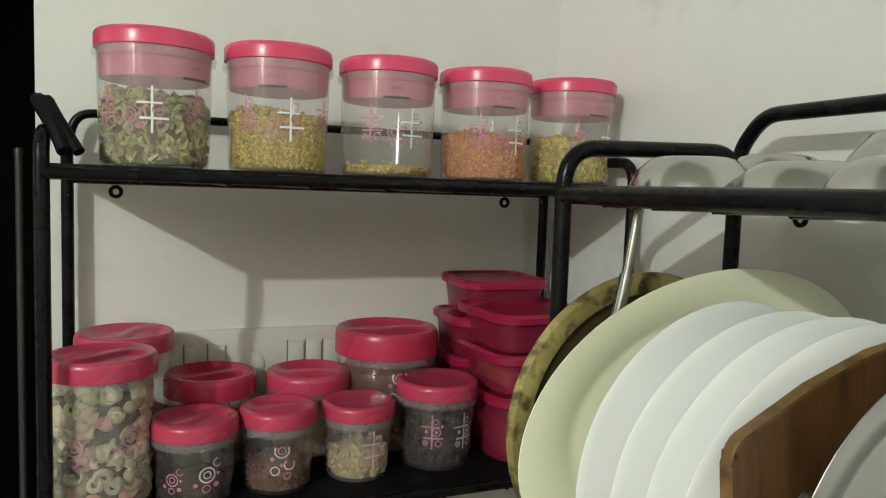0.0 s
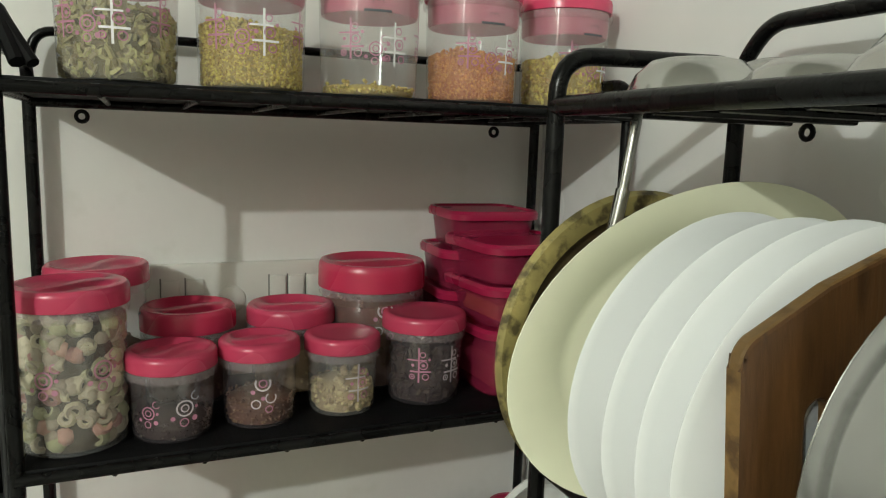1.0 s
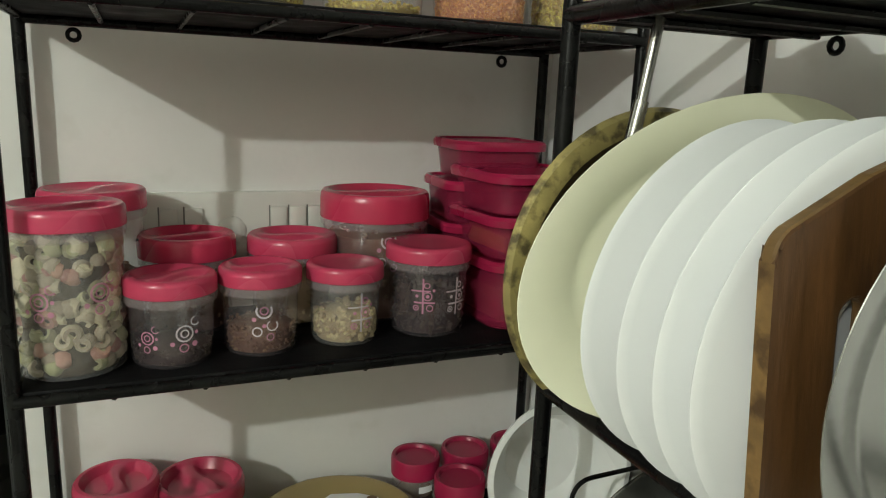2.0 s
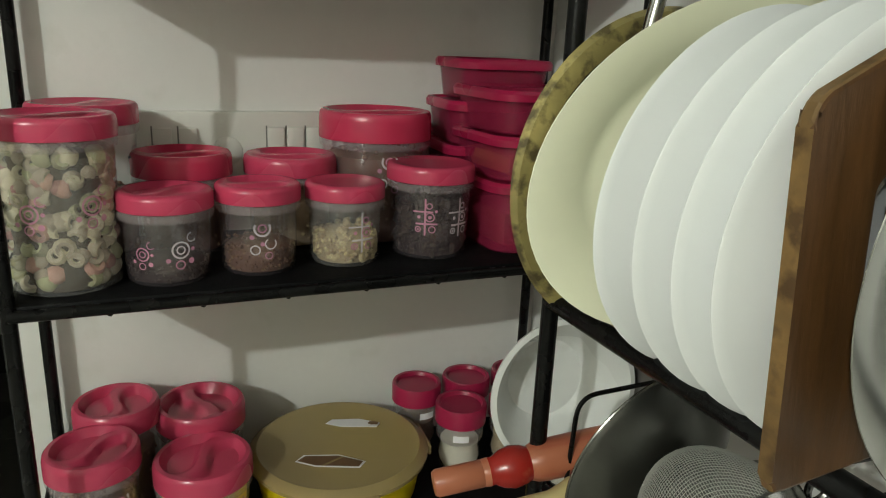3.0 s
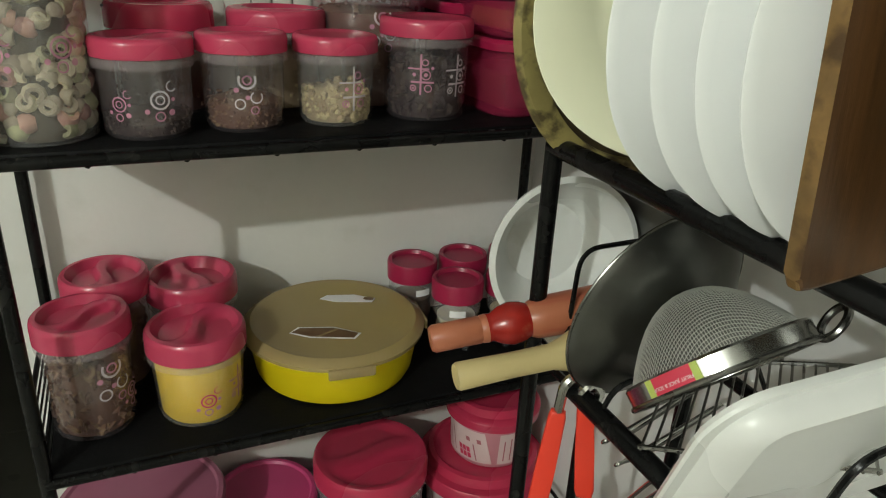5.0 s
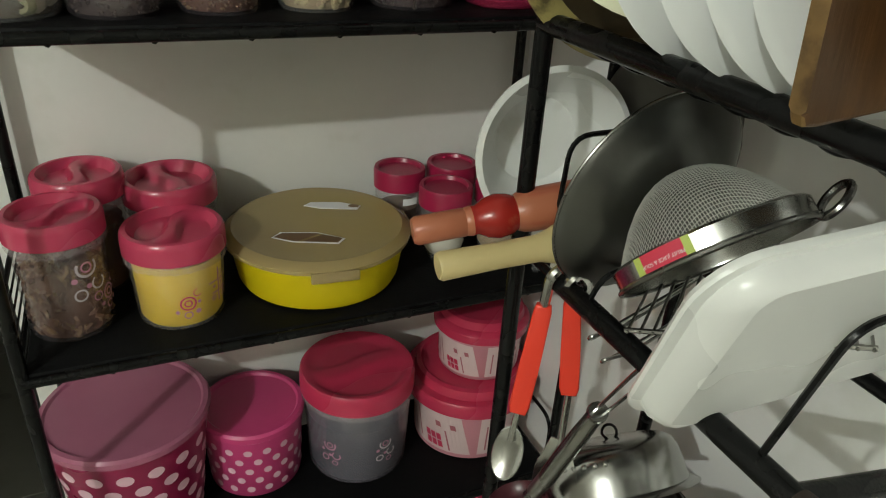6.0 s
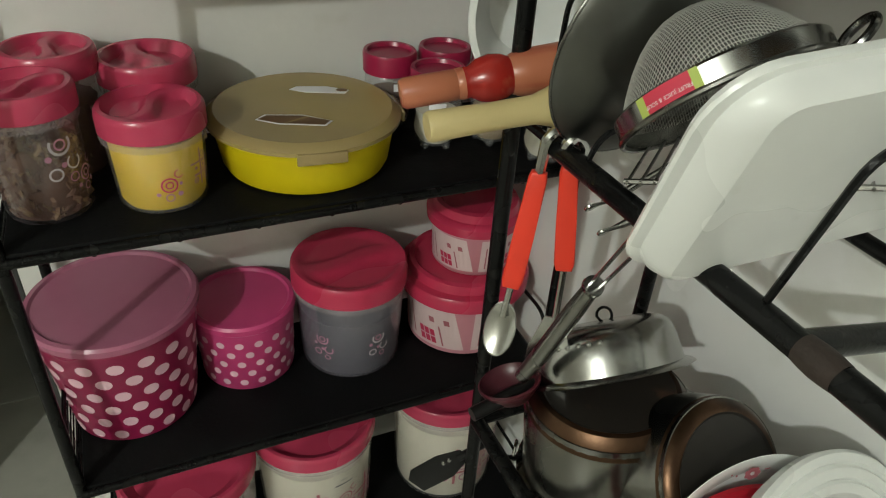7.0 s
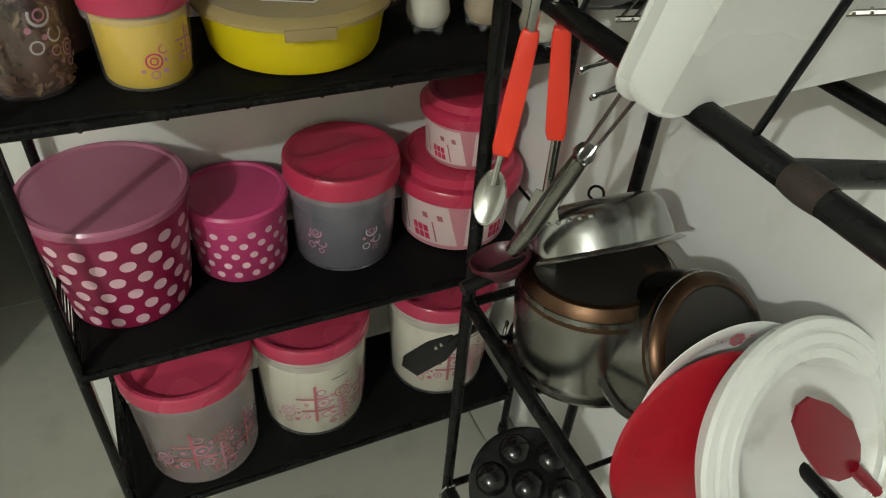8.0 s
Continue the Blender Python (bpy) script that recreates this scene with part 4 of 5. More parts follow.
old = thing("wooden_tray", "round old mottled wooden tray with a worn dark hollow", "tray", at=aim((0.0834, 0.6037, 1.2954), (0.014, -0.999, -0.036)))
part("rim", lathe([(0.118, -0.012), (0.120, -0.002), (0.127, 0.0), (0.136, -0.002), (0.1394, -0.008), (0.136, -0.014), (0.118, -0.016)], 72), OLD_WOOD, old)
part("base", lathe([(0, -0.008), (0.119, -0.008), (0.119, -0.015), (0, -0.015)], 64), OLD_DARK, old)
oval = plate("dinner_plate", "large pale yellow oval plate standing in the rack", (0, 0, 0), (0, 0, 1), 0.15, YELLOW_PLATE, 0.66, 0.017, "plates in the rack")
oval.matrix_basis = basis((0.0684, 0.5029, 1.3292), (-0.0941, -1.0, 0.1051), (0.948, -0.089, 0.317)) @ Matrix.Diagonal((1.123, 0.757, 1, 1))
for x, y, z, tip in ((0.0497, 0.476, 1.308, -0.03), (0.0440, 0.424, 1.310, 0.03), (0.0405, 0.386, 1.313, 0.055), (0.0400, 0.357, 1.314, 0.06)):
    plate("dinner_plate", "white glazed dinner plate standing in the rack", (x, y, z), (tip, 0.99, 0.095), 0.1233, CERAMIC, 0.62, 0.014, "plates in the rack")

# chopping board with a slot
def board_mesh():
    o = []
    o += [(0.0, 0.006), (0.002, 0.001), (0.008, 0.0)][::-1] + [(0.0, 0.168)] + arc(0.016, 0.168, 0.016, 180, 118, 5) + [(0.055, 0.200), (0.10, 0.211), (0.15, 0.215), (0.20, 0.214), (0.20, 0.0)]
    bm = bmesh.new()
    outer = [bm.verts.new((x, z, 0)) for x, z in o]
    cx, cy, hw, hh = 0.050, 0.098, 0.0085, 0.046
    hole = [(cx + hw * math.cos(radians(a)), cy + (hh - hw) * (1 if math.sin(radians(a)) > 0 else -1) + hw * math.sin(radians(a))) for a in range(5, 360, 14)]
    inner = [bm.verts.new((x, z, 0)) for x, z in hole]
    edges = [bm.edges.new((l[i], l[(i + 1) % len(l)])) for l in (outer, inner) for i in range(len(l))]
    bmesh.ops.triangle_fill(bm, use_beauty=True, edges=edges)
    geom = bmesh.ops.extrude_face_region(bm, geom=bm.faces[:])
    bmesh.ops.translate(bm, verts=[v for v in geom["geom"] if isinstance(v, bmesh.types.BMVert)], vec=(0, 0, 0.0085))
    bmesh.ops.recalc_face_normals(bm, faces=bm.faces[:])
    sharp = [e for e in bm.edges if len(e.link_faces) == 2 and e.calc_face_angle(0) > 1.2]
    bmesh.ops.bevel(bm, geom=sharp, offset=0.0020, segments=2, affect="EDGES", profile=0.5)
    return bm


board = thing("chopping_board", "thick brown wooden chopping board with a hand slot, worn edges", "chopping board", at=Matrix.Translation((-0.066, 0.336, 1.207)) @ Euler((radians(90), 0, 0)).to_matrix().to_4x4() @ Matrix.Rotation(radians(5.5), 4, "Z"))
slab = part("slab", board_mesh(), BOARD, board, smooth=False)
slab.data.materials.append(BOARD_EDGE)
for f in slab.data.polygons:
    f.material_index = 1 if abs(f.normal.z) < 0.5 else 0

plate("steel_plate", "shiny steel dinner plate with a rolled rim", (0.0651, 0.2961, 1.3113), (-0.108, -0.994, -0.008), 0.1264, STEEL, 0.72, 0.014, category="plate")

# ladle hung behind the plates
ladle = thing("ladle", "steel ladle with a thick lower sleeve, hung from the top rail", "ladle", at=pose(0, 0, 0))
part("stem", tube([(0.034, 0.560, 1.4995), (0.0236, 0.560, 1.434)], 0.0044, 10), STEEL, ladle)
part("sleeve", tube([(0.0245, 0.560, 1.439), (0.0172, 0.560, 1.402)], 0.0058, 12), STEEL, ladle)

# ---- bowls upside down on the top tier ----
def bowl_shell(r, h, t=0.0015, foot=0.5):
    prof = [(0, h), (r * foot, h), (r * (foot + 0.15), h * 0.94), (r * 0.86, h * 0.62), (r * 0.96, h * 0.28), (r * 0.985, 0.004), (r + 0.003, 0.003), (r + 0.004, 0.0), (r, 0.0)]
    inner = [(r * 0.97, 0.003), (r * 0.945, h * 0.28), (r * 0.845, h * 0.61), (r * foot, h * 0.93), (0, h * 0.96)]
    return lathe(prof + inner, 56)


for x, y, r, h in ((0.052, 0.520, 0.050, 0.030), (0.085, 0.440, 0.052, 0.026), (0.140, 0.520, 0.045, 0.036), (0.150, 0.395, 0.062, 0.050), (0.060, 0.345, 0.05, 0.026)):
    tagged(part("steel_bowl", bowl_shell(r, h), STEEL, at=pose(x, y, 1.5065)), "small polished steel bowl turned upside down", "bowl", "steel bowls")
flat = thing("steel_spoon", "flat steel serving spoon lying on the top tier", "spoon", at=pose(0.03, 0.59, 1.5065, 0, 0, -20))
part("blade", lathe([(0, 0.001), (0.018, 0.0015), (0.020, 0.003), (0.018, 0.0035), (0, 0.003)], 24), STEEL, flat)
part("shaft", tube([(0.015, 0, 0.003), (0.10, -0.03, 0.004)], 0.0025, 8), STEEL, flat)

# ---- third tier of the dish rack ----
def open_bowl(r, h, base, t=0.0025, rim=0.004):
    """A bowl whose mouth faces its own z; the middle of the mouth is its origin."""
    return lathe([(0, -h), (base, -h), (base + 0.006, -h + 0.003), (r * 0.86, -h * 0.45), (r - 0.001, -0.006), (r + rim, -0.004), (r + rim + 0.001, 0.0), (r, 0.0015), (r - t, -0.003), (r * 0.86 - t, -h * 0.43), (base + 0.004, -h + 0.006), (0, -h + 0.003)], 72)


tagged(part("plastic_bowl", open_bowl(0.0765, 0.055, 0.040, 0.003, 0.005), WHITE_PLASTIC, at=aim((0.0709, 0.6914, 1.0535), (-0.108, -0.991, 0.084))), "white plastic bowl standing on its edge", "bowl")
tagged(part("iron_plate", lathe([(0, -0.006), (0.05, -0.006), (0.068, 0), (0.070, -0.002), (0.052, -0.009), (0, -0.009)], 56), IRON, at=aim((0.178, 0.668, 1.088), (-0.85, -0.50, 0.10))), "dark iron griddle standing behind the wok", "griddle")

pin = thing("rolling_pin", "red-stained wooden rolling pin with a turned handle", "rolling pin", at=aim((-0.097, 0.640, 1.018), (0.955, -0.19, 0.15)))
part("handle", lathe([(0, 0), (0.0105, 0.0005), (0.0125, 0.004), (0.0125, 0.045), (0.0118, 0.046), (0.0125, 0.047), (0.013, 0.052)], 24), RED_WOOD, pin)
part("collar", lathe([(0.013, 0.052), (0.0125, 0.056), (0.017, 0.064), (0.0195, 0.074), (0.018, 0.084), (0.0155, 0.090)], 24), RED_LACQUER, pin)
part("roller", lathe([(0.0155, 0.090), (0.018, 0.096), (0.0190, 0.104), (0.0195, 0.150), (0.0190, 0.195), (0.016, 0.200), (0, 0.201)], 24), RED_WOOD, pin)
pin = thing("rolling_pin", "pale bamboo rolling pin with a slim handle", "rolling pin", at=aim((-0.098, 0.583, 1.015), (0.986, -0.10, 0.085)))
part("handle", lathe([(0, 0), (0.0105, 0.0005), (0.0118, 0.003), (0.0108, 0.05), (0.0112, 0.085), (0.015, 0.098)], 24), PALE_WOOD, pin)
part("roller", lathe([(0.015, 0.098), (0.0185, 0.106), (0.019, 0.130), (0.018, 0.165), (0, 0.168)], 24), PALE_WOOD, pin)

wok = thing("wok", "dark seasoned iron wok leaning on its edge, rounded back outwards", "wok", at=aim((0.0531, 0.5323, 1.0778), (0.092, -0.977, -0.192)))
part("bowl", lathe([(0, 0.034), (0.026, 0.0325), (0.050, 0.026), (0.070, 0.014), (0.082, 0.0035), (0.087, 0.0), (0.0875, -0.0012), (0.0855, -0.001), (0.080, 0.002), (0.068, 0.012), (0.049, 0.024), (0.026, 0.0305), (0, 0.032)], 80), IRON, wok)
part("rim", tube([(0.0872 * math.cos(a / 48 * 2 * math.pi), 0.0872 * math.sin(a / 48 * 2 * math.pi), -0.0006) for a in range(48)], 0.0013, 8, closed=True), STEEL_DULL, wok, "bright worn rim")


def mesh_dome(r, h, wires, wr):
    """Two crossing families of wires over a dome."""
    bm = bmesh.new()
    prof = lambda d: h * (1 - (d / r) ** 2.2)
    for axis in (0, 1):
        for k in range(wires):
            u = -r + 2 * r * (k + 0.5) / wires
            half = math.sqrt(max(0, r * r - u * u))
            pts = []
            for i in range(15):
                v = -half + 2 * half * i / 14
                d = min(r, math.hypot(u, v))
                p = (u, v, prof(d)) if axis == 0 else (v, u, prof(d))
                pts.append(p)
            tube(pts, wr, 3, bm)
    return bm


MESH_WIRE = material("bright_woven_wire", (0.66, 0.66, 0.62), 0.35, metal=0.6)
sieve = thing("mesh_strainer", "steel mesh strainer turned upside down with a wire ring handle", "strainer", at=basis((0.034, 0.4471, 1.0827), (-0.091, 0.733, 0.674), (0.854, -0.291, 0.432)) @ Matrix.Scale(0.97, 4))
dome = part("mesh", mesh_dome(0.064, 0.054, 66, 0.00032), MESH_WIRE, sieve)
dome["kind"] = "stuff"
part("mesh_shade", lathe([(0.0635 * math.sin(a), 0.0525 * (1 - (math.sin(a)) ** 2.2)) for a in (1.57, 1.3, 1.1, 0.9, 0.7, 0.5, 0.3, 0.15, 0.0)], 40), material("fine_mesh_backing", (0.42, 0.42, 0.40), 0.4, metal=0.7, alpha=0.42), sieve)
part("band", lathe([(0.0645, -0.010), (0.067, -0.010), (0.0675, 0.003), (0.0655, 0.005), (0.064, 0.003), (0.0645, -0.010)], 56), STEEL, sieve)
part("rim", tube([(0.067 * math.cos(a / 40 * 2 * math.pi), 0.067 * math.sin(a / 40 * 2 * math.pi), -0.010) for a in range(40)], 0.0022, 8, closed=True), STEEL_DULL, sieve)
VIEW = -125
stick = bmesh.new()
flat_bar(stick, -0.018, -0.0080, 0.012, 0.0035)
part("paper_label", wrap(stick, 0.0676, lift=0.0004), LABEL_RED, sieve, "red paper label", smooth=False, at=Matrix.Rotation(radians(VIEW + 90), 4, "Z"))
stick = bmesh.new()
flat_bar(stick, 0.012, -0.0080, 0.017, 0.0035), flat_bar(stick, -0.024, -0.0080, -0.018, 0.0035)
part("label_edge", wrap(stick, 0.0676, lift=0.0004), LABEL_GREEN, sieve, smooth=False, at=Matrix.Rotation(radians(VIEW + 90), 4, "Z"))


def words(text, size):
    """Flat letters in the built-in font, as a mesh centred on the origin."""
    cu = bpy.data.curves.new("words", "FONT")
    cu.body, cu.size, cu.align_x, cu.align_y = text, size, "CENTER", "CENTER"
    tmp = bpy.data.objects.new("words", cu)
    scene.collection.objects.link(tmp)
    bpy.context.view_layer.update()
    me = bpy.data.meshes.new_from_object(tmp.evaluated_get(bpy.context.evaluated_depsgraph_get()))
    bm = bmesh.new()
    bm.from_mesh(me)
    bpy.data.objects.remove(tmp)
    bpy.data.curves.remove(cu)
    bpy.data.meshes.remove(me)
    return bm


letters = words("FRUIT JUICE & SOUP", 0.0034)
for v in letters.verts:
    v.co = Vector((-v.co.x - 0.003, -v.co.y - 0.0042, 0))
part("label_words", wrap(letters, 0.0676, lift=0.0008), PRINT_WHITE, sieve, smooth=False, at=Matrix.Rotation(radians(VIEW + 90), 4, "Z"))
hook_dir = -12
part("ring_handle", tube([Vector((0.067 + 0.012 + 0.012 * math.cos(a / 20 * 2 * math.pi), 0.010 * math.sin(a / 20 * 2 * math.pi), -0.004 + 0.008 * math.sin(a / 20 * 2 * math.pi + 0.8))) for a in range(20)], 0.0030, 8, closed=True), STEEL_DULL, sieve, at=Matrix.Rotation(radians(hook_dir), 4, "Z"))

grill = thing("wire_grill", "flat steel wire roasting grill lying under the strainer", "grill", at=aim((0.072, 0.437, 1.046), (-0.12, 0.22, 0.96), 12))
for k in range(18):
    u = -0.068 + 0.008 * k
    part("grill_wire", tube([(-0.075, u, 0), (0.075, u, 0)], 0.0011, 5), STEEL_DULL, grill)
for u in (-0.072, 0.072):
    part("grill_edge", tube([(u, -0.07, 0), (u, 0.07, 0)], 0.0018, 6), STEEL_DULL, grill)
part("grill_handle", tube(fillet([(-0.07, -0.012, 0), (-0.16, -0.012, 0.002), (-0.16, 0.012, 0.002), (-0.07, 0.012, 0)], 0.006), 0.0015, 6), STEEL_DULL, grill)


# white tray standing on its long edge, underside to the room
def tray_mesh(w, h, depth, flare, t=0.003):
    def loop(bm, grow, z, r):
        out = []
        for cx, cy, a in ((1, 1, 0), (0, 1, 90), (0, 0, 180), (1, 0, 270)):
            x, y = (w + grow - r if cx else -grow + r), (h + 0.4 * grow - r if cy else -0.1 * grow + r)
            out += [bm.verts.new((*p, z)) for p in arc(x, y, r, a, a + 90, 6)]
        return out
    bm = bmesh.new()
    loops = [loop(bm, g, z, r) for g, z, r in ((-0.006, 0, 0.014), (-0.001, -0.002, 0.016), (flare * 0.8, -depth * 0.6, 0.026), (flare, -depth, 0.030), (flare + 0.007, -depth - 0.001, 0.034), (flare + 0.008, -depth - 0.003, 0.034), (flare + 0.006, -depth - 0.006, 0.032), (flare - t, -depth - 0.004, 0.026), (-0.002 - t, -0.006, 0.014))]
    for a, b in zip(loops, loops[1:]):
        for i in range(len(a)):
            j = (i + 1) % len(a)
            bm.faces.new((a[i], a[j], b[j], b[i]))
    bm.faces.new(loops[-1])
    base = bmesh.new()
    base.faces.new([base.verts.new(v.co) for v in loops[0]])
    return bm, base


up = Vector((-0.135, -0.376, 0.917)).normalized()
right = Vector((0.99, -0.097, 0.105))
right = (right - up * right.dot(up)).normalized()
m = Matrix((right, up, right.cross(up))).transposed().to_4x4()
m.translation = (-0.0363, 0.3866, 0.9937)
tray = thing("plastic_tray", "white plastic tray standing on edge, underside showing", "tray", at=m)
rim_bm, base_bm = tray_mesh(0.225, 0.146, 0.0145, 0.0113)
part("rim", rim_bm, WHITE_PLASTIC, tray)
part("base", base_bm, WHITE_PLASTIC, tray)


# ---- tools hung from the third tier ----
def hung_tool(label, top, a, b, tip, blade):
    ob = thing("spatula", label, "spatula", "red-handled kitchen tools")
    top, a, b, tip = Vector(top), Vector(a), Vector(b), Vector(tip)
    part("strap", tube(fillet([a, top + Vector((-0.010, 0, 0.004)), top + Vector((0, 0, 0.012)), top + Vector((0.010, 0, 0.0)), top + Vector((0.006, 0, -0.012))], 0.008), 0.0045, 8), STEEL, ob, "bent steel hanging strap")
    length = (a - b).length
    along = (b - a).normalized()
    broad = Vector((0.80, -0.55, 0.0))
    broad = (broad - along * broad.dot(along)).normalized()
    gm = Matrix((broad, along, broad.cross(along))).transposed().to_4x4()
    gm.translation = a - broad.cross(along) * 0.0045
    grip = [(-0.0062, 0.0), (0.0062, 0.0), (0.0076, 0.006), (0.0086, length * 0.5), (0.0090, length - 0.008), (0.0070, length), (-0.0070, length), (-0.0090, length - 0.008), (-0.0086, length * 0.5), (-0.0076, 0.006)]
    part("grip", extrude_outline(grip, 0.009, 0.0028, 3), RED_GRIP, ob, "bright red handle grip", at=gm)
    part("neck", tube([b, b.lerp(tip, 0.7)], 0.0030, 8), STEEL, ob)
    if blade == "spoon":
        o = lathe([(0, -0.005), (0.008, -0.004), (0.0135, -0.001), (0.0145, 0.0), (0.0135, 0.0008), (0.008, -0.002), (0, -0.003)], 24)
        o.transform(Matrix.Diagonal((1, 1.75, 1, 1)))
    else:
        o = extrude_outline([(-0.010, 0.035), (0.010, 0.035), (0.022, -0.01), (0.024, -0.055), (-0.024, -0.055), (-0.022, -0.01)], 0.0014, 0.0005)
    d = (b - tip).normalized()
    face = Vector((-0.7, -0.55, 0.45))
    face = (face - d * face.dot(d)).normalized()
    mm = Matrix((d.cross(face), d, face)).transposed().to_4x4()
    mm.translation = tip
    part("blade", o, STEEL, ob, at=mm)
    return ob


hung_tool("steel serving spoon with a red handle hung by its strap", (-0.002, 0.553, 1.003), (-0.0076, 0.5626, 0.9747), (-0.0242, 0.5558, 0.8692), (-0.036, 0.546, 0.834), "spoon")
hung_tool("steel slotted turner with a red handle hung by its strap", (0.006, 0.540, 1.003), (0.0212, 0.5642, 0.9736), (0.0303, 0.5586, 0.8726), (0.034, 0.562, 0.78), "turner")

DARK_MAROON = material("dark_maroon_plastic", (0.07, 0.012, 0.02), 0.3)
skim = thing("skimmer", "steel skimmer with a long dark handle hung from twin wires", "skimmer")
part("grip", tube([(0.036, 0.523, 0.878), (0.028, 0.530, 0.850), (0.012, 0.545, 0.79), (0.002, 0.556, 0.755)], 0.008, 12, radii=[0.0075, 0.0088, 0.0088, 0.007]), STEEL_DULL, skim, "dark scuffed steel grip")
for s in (-1, 1):
    part("wire", tube([(0.036 + 0.003 * s, 0.523 - 0.003 * s, 0.876), (0.016 + 0.004 * s, 0.463 - 0.004 * s, 0.967), (0.002, 0.44, 1.006)], 0.0016, 6), STEEL, skim)
part("ferrule", lathe([(0.009, -0.004), (0.0098, 0), (0.009, 0.005), (0, 0.006)], 16), STEEL, skim, at=aim((0.036, 0.523, 0.878), (-0.2, -0.55, 0.8)))
part("scoop", open_bowl(0.030, 0.022, 0.012, 0.0015, 0.001), DARK_MAROON, skim, "dark maroon scoop", at=aim((0.0, 0.572, 0.735), (-0.2, 0.3, 0.9)))
for k, (x, y, z) in enumerate(((0.075, 0.51, 0.965), (0.085, 0.50, 0.945))):
    tagged(part("wire_whisk", tube(fillet([(x + 0.05, y + 0.02, z + 0.03), (x - 0.02, y + 0.03, z - 0.015), (x - 0.045, y + 0.035, z - 0.02), (x - 0.04, y + 0.04, z - 0.028), (x + 0.05, y + 0.028, z + 0.022)], 0.006), 0.0016, 6), STEEL, at=pose(0, 0, 0)), "thin bent steel wire tool caught in the rack", "wire tool", "wire tools")

# ---- pots on the fourth tier ----
def pot(label, loc, axis, r, h, base_mat, face_mat, spin=0):
    """A pot lying tilted: loc is the middle of its mouth, axis points to its base."""
    ob = thing("saucepan", label, "pot", "steel pots", aim(loc, axis, spin))
    part("wall", lathe([(r * 0.985, 0.003), (r + 0.006, 0.001), (r + 0.007, -0.001), (r + 0.004, -0.003), (r, 0.0), (r, h * 0.72), (r * 0.985, h * 0.80)], 72), STEEL_DULL, ob)
    part("base", lathe([(r * 0.985, h * 0.80), (r * 0.96, h * 0.90), (r * 0.86, h * 0.99), (r * 0.80, h)], 72), base_mat, ob, "burnt coppery base")
    part("underside", lathe([(r * 0.80, h), (r * 0.77, h - 0.002), (0, h - 0.002)], 72), face_mat, ob, "sooty underside")
    part("inside", lathe([(r * 0.975, 0.003), (r * 0.975, h * 0.9), (0, h * 0.94)], 48), STEEL_DULL, ob)
    return ob


pot("large scuffed steel pot with a burnt copper base, tipped over", (0.0988, 0.523, 0.6192), (-0.055, 0.102, 0.993), 0.083, 0.113, COPPER, SOOT)
pot("steel pot with a dark coppery base lying on its side", (0.1375, 0.468, 0.662), (0.104, -0.768, 0.632), 0.0765, 0.076, COPPER, SOOT)
pan = thing("steel_pan", "worn steel pan turned upside down with a wire hanging loop", "pan", at=basis((0.1038, 0.5524, 0.7295), (0.041, 0.672, 0.739), (-1, 0.25, 0)))
part("bowl", lathe([(0.076, 0.002), (0.084, -0.002), (0.0885, -0.001), (0.086, 0.001), (0.0785, 0.004), (0.0770, 0.020), (0.0745, 0.036), (0.070, 0.045), (0.060, 0.0505), (0.050, 0.052), (0, 0.052)], 72), STEEL_PAN, pan)
for a in range(5):
    part("rivet", lathe([(0, 0.003), (0.002, 0.002), (0.003, 0)], 10), STEEL, pan, at=Matrix.Rotation(radians(36 + 8 * a), 4, "Z") @ aim((0.0740, 0, 0.036), (1, 0, 0.3)))
part("loop", tube([(-0.010 + 0.008 * math.cos(a / 12 * 2 * math.pi), 0.004 * math.sin(a / 12), 0.058 + 0.008 * math.sin(a / 12 * 2 * math.pi)) for a in range(12)], 0.0015, 6, closed=True), BLACK, pan)
part("handle", tube([(0.078, 0.004, 0.006), (0.105, 0.010, 0.0), (0.150, 0.018, -0.010)], 0.008, 12, radii=[0.005, 0.0075, 0.007]), BAKELITE, pan)

# ---- plates and bowl at the near end of the fourth tier ----
floral = plate("floral_plate", "white plate with a small pink flower print", (0.136, 0.371, 0.675), (-0.12, -0.96, 0.20), 0.094, CERAMIC, 0.66, 0.016)
fl = bmesh.new()
for k in range(7):
    a = k / 7 * 2 * math.pi
    flat_dot(fl, 0.0052 * math.cos(a), 0.0042 * math.sin(a), 0.0034, 8, 0.7)
flat_dot(fl, -0.016, 0.001, 0.0012, 8), flat_dot(fl, -0.021, 0.003, 0.0010, 8), flat_bar(fl, 0.012, 0.001, 0.018, 0.0022)
part("printed_flower", fl, DUSKY, floral, "pink flower print", smooth=False, at=pose(-0.004, 0.078, 0.0002))
tagged(part("red_bowl", open_bowl(0.100, 0.015, 0.060, 0.003, 0.003), CRIMSON, at=aim((0.122, 0.356, 0.638), (0.14, 0.94, -0.31))), "deep crimson plastic bowl standing with its back outwards", "bowl")
wb = thing("ribbed_bowl", "white plastic bowl with a stepped rim lying on its side", "bowl", at=aim((0.166, 0.302, 0.681), (0.05, -0.84, 0.54)))
part("shell", lathe([(0, -0.042), (0.055, -0.042), (0.078, -0.036), (0.092, -0.028), (0.100, -0.024), (0.106, -0.022), (0.110, -0.012), (0.117, -0.010), (0.121, 0.0), (0.119, 0.004), (0.112, 0.005), (0.109, 0.002), (0.107, 0.006), (0.099, 0.007), (0.096, 0.003), (0.094, 0.006), (0.086, 0.005), (0.080, -0.004), (0.076, -0.018), (0.068, -0.030), (0.05, -0.036), (0, -0.037)], 80), WHITE_PLASTIC, wb)
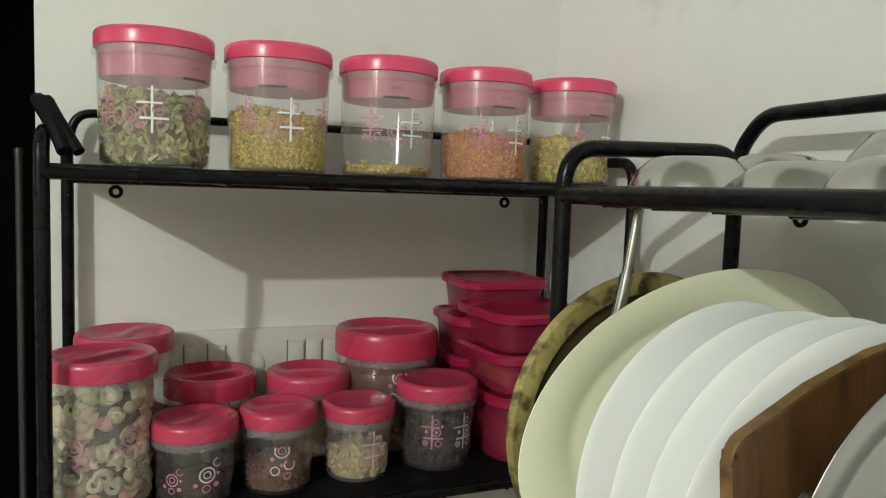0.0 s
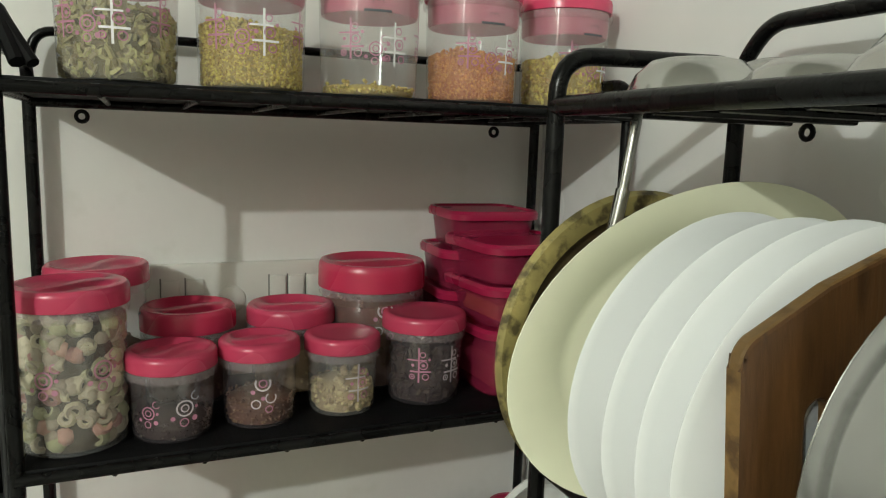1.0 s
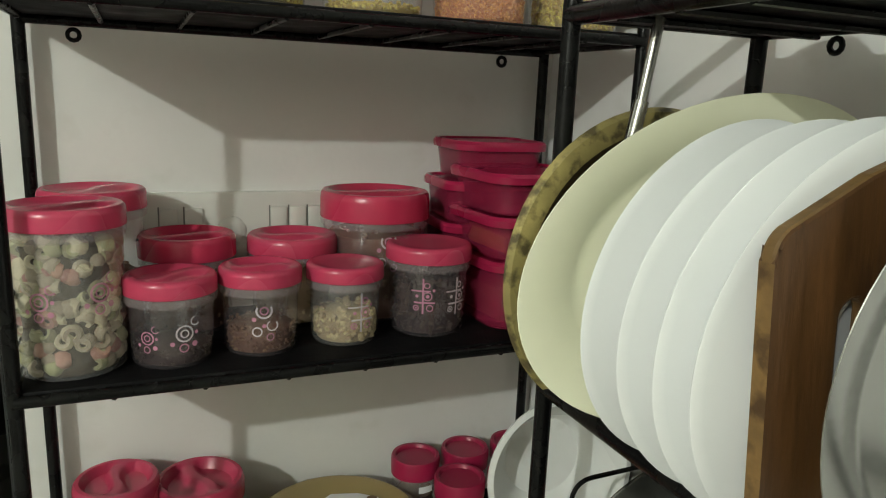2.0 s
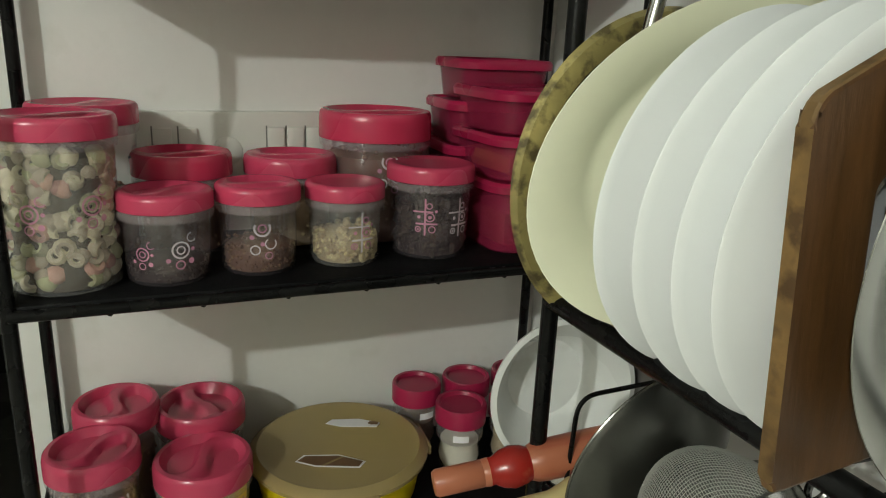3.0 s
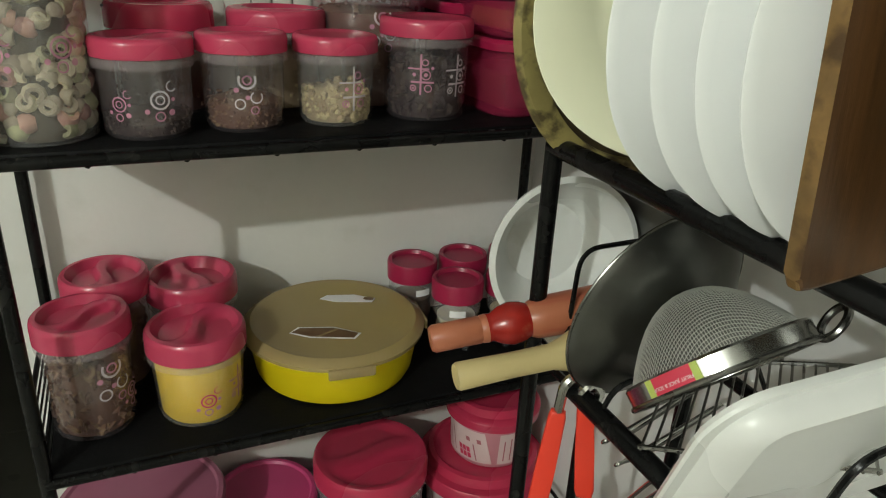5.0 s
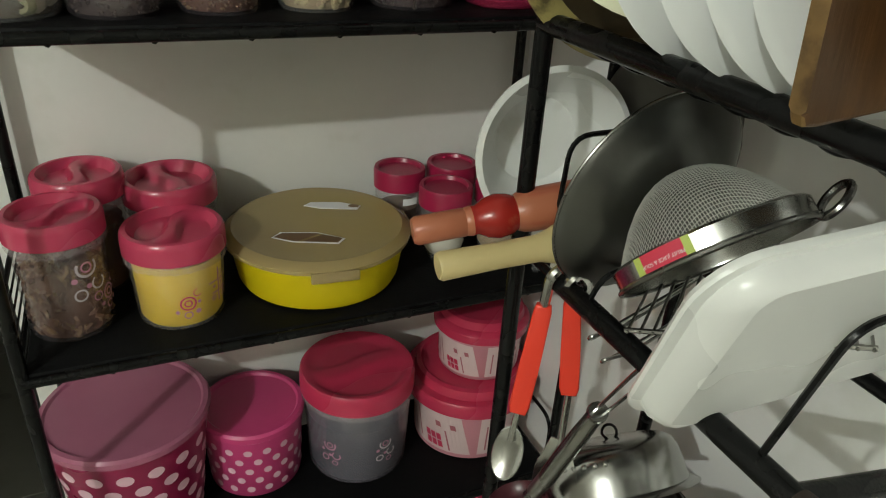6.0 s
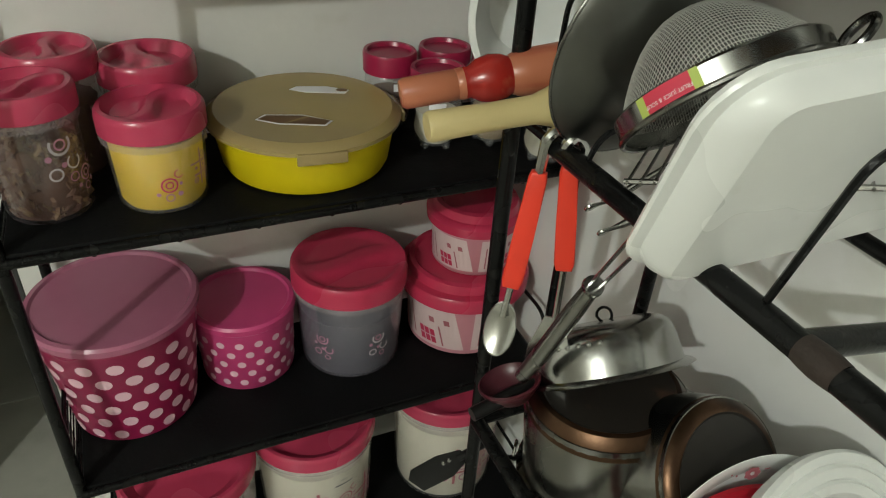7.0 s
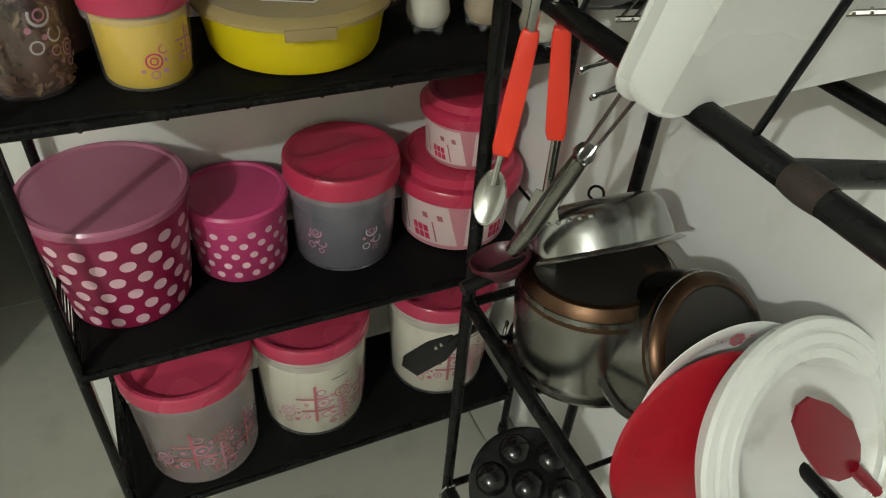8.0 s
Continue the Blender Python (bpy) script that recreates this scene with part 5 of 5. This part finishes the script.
# The same crimson, darkened for the shadow inside the bowl.
CRIMSON_SHADED = material("shaded_crimson_plastic", (0.22, 0.004, 0.016), 0.3, vary=0.08, bump=0.03)
spoon = thing("plastic_spoon", "crimson plastic serving spoon resting inside the white bowl", "spoon", at=aim((0.192, 0.306, 0.683), (0.05, -0.84, 0.54), 36) @ Matrix.Scale(1.12, 4))
part("head", extrude_outline([(-0.012, 0.045), (0.0, 0.05), (0.012, 0.045), (0.022, 0.02), (0.026, -0.01), (0.018, -0.032), (0.008, -0.042), (-0.008, -0.042), (-0.018, -0.032), (-0.026, -0.01), (-0.022, 0.02)], 0.004, 0.0012), CRIMSON_SHADED, spoon)
part("shaft", tube([(0, -0.038, 0.002), (0, -0.075, 0.004)], 0.006, 10), CRIMSON_SHADED, spoon)

# ---- cake pan and small hooks low on the rack ----
cups = thing("dumpling_pan", "black cast pan with seven round hollows on the lowest tier", "pan", at=aim((0.095, 0.560, 0.284), (-0.25, -0.35, 0.90)))
part("plate", lathe([(0, -0.010), (0.080, -0.010), (0.085, -0.004), (0.085, 0.004), (0.080, 0.006), (0, 0.006)], 48), NONSTICK, cups)
for k in range(7):
    q = 0 if k == 0 else 0.052
    part("cup", lathe([(0.024, 0.0065), (0.0225, 0.010), (0.019, 0.016), (0.011, 0.021), (0, 0.0225)], 24), NONSTICK, cups, at=pose(q * math.cos(k * math.pi / 3), q * math.sin(k * math.pi / 3), 0))
part("rest", lathe([(0, -0.045), (0.05, -0.045), (0.06, -0.03), (0.07, -0.010), (0, -0.010)], 32), NONSTICK, cups)
for x, y, z, t in ((-0.008, 0.606, 0.262, 0), (0.026, 0.580, 0.606, 50), (0.075, 0.40, 0.60, 30), (0.16, 0.415, 0.598, 80)):
    tagged(part("wire_hook", tube(fillet([(0, 0, 0.012), (0.010, 0, 0.014), (0.012, 0, -0.012), (-0.012, 0, -0.018), (-0.014, 0, 0.006), (-0.004, 0, 0.016)], 0.008), 0.0018, 7), STEEL, at=pose(x, y, z, 0, 0, t)), "bent steel wire hook on the rack rail", "hook", "wire hooks")
turner = thing("black_turner", "black nylon turner hung low on the rack post", "spatula")
d = Vector((-0.55, 0.35, -0.76)).normalized()
n = Vector((-0.6, -0.7, 0.1))
n = (n - d * n.dot(d)).normalized()
mm = Matrix((d.cross(n), d, n)).transposed().to_4x4()
mm.translation = (-0.004, 0.650, 0.535)
turner.matrix_basis = mm
part("blade", extrude_outline([(-0.008, -0.01), (0.008, -0.01), (0.017, 0.025), (0.018, 0.07), (0.008, 0.084), (-0.016, 0.078), (-0.018, 0.025)], 0.003, 0.001), BAKELITE, turner)
part("shaft", tube([(0, 0.0, 0.0015), (0, -0.05, 0.003)], 0.005, 10), BAKELITE, turner)
for y in (0.012, 0.022):
    part("rivet", lathe([(0, 0.002), (0.002, 0.0015), (0.003, 0)], 10), STEEL, turner, at=pose(0.004, y, 0.003))
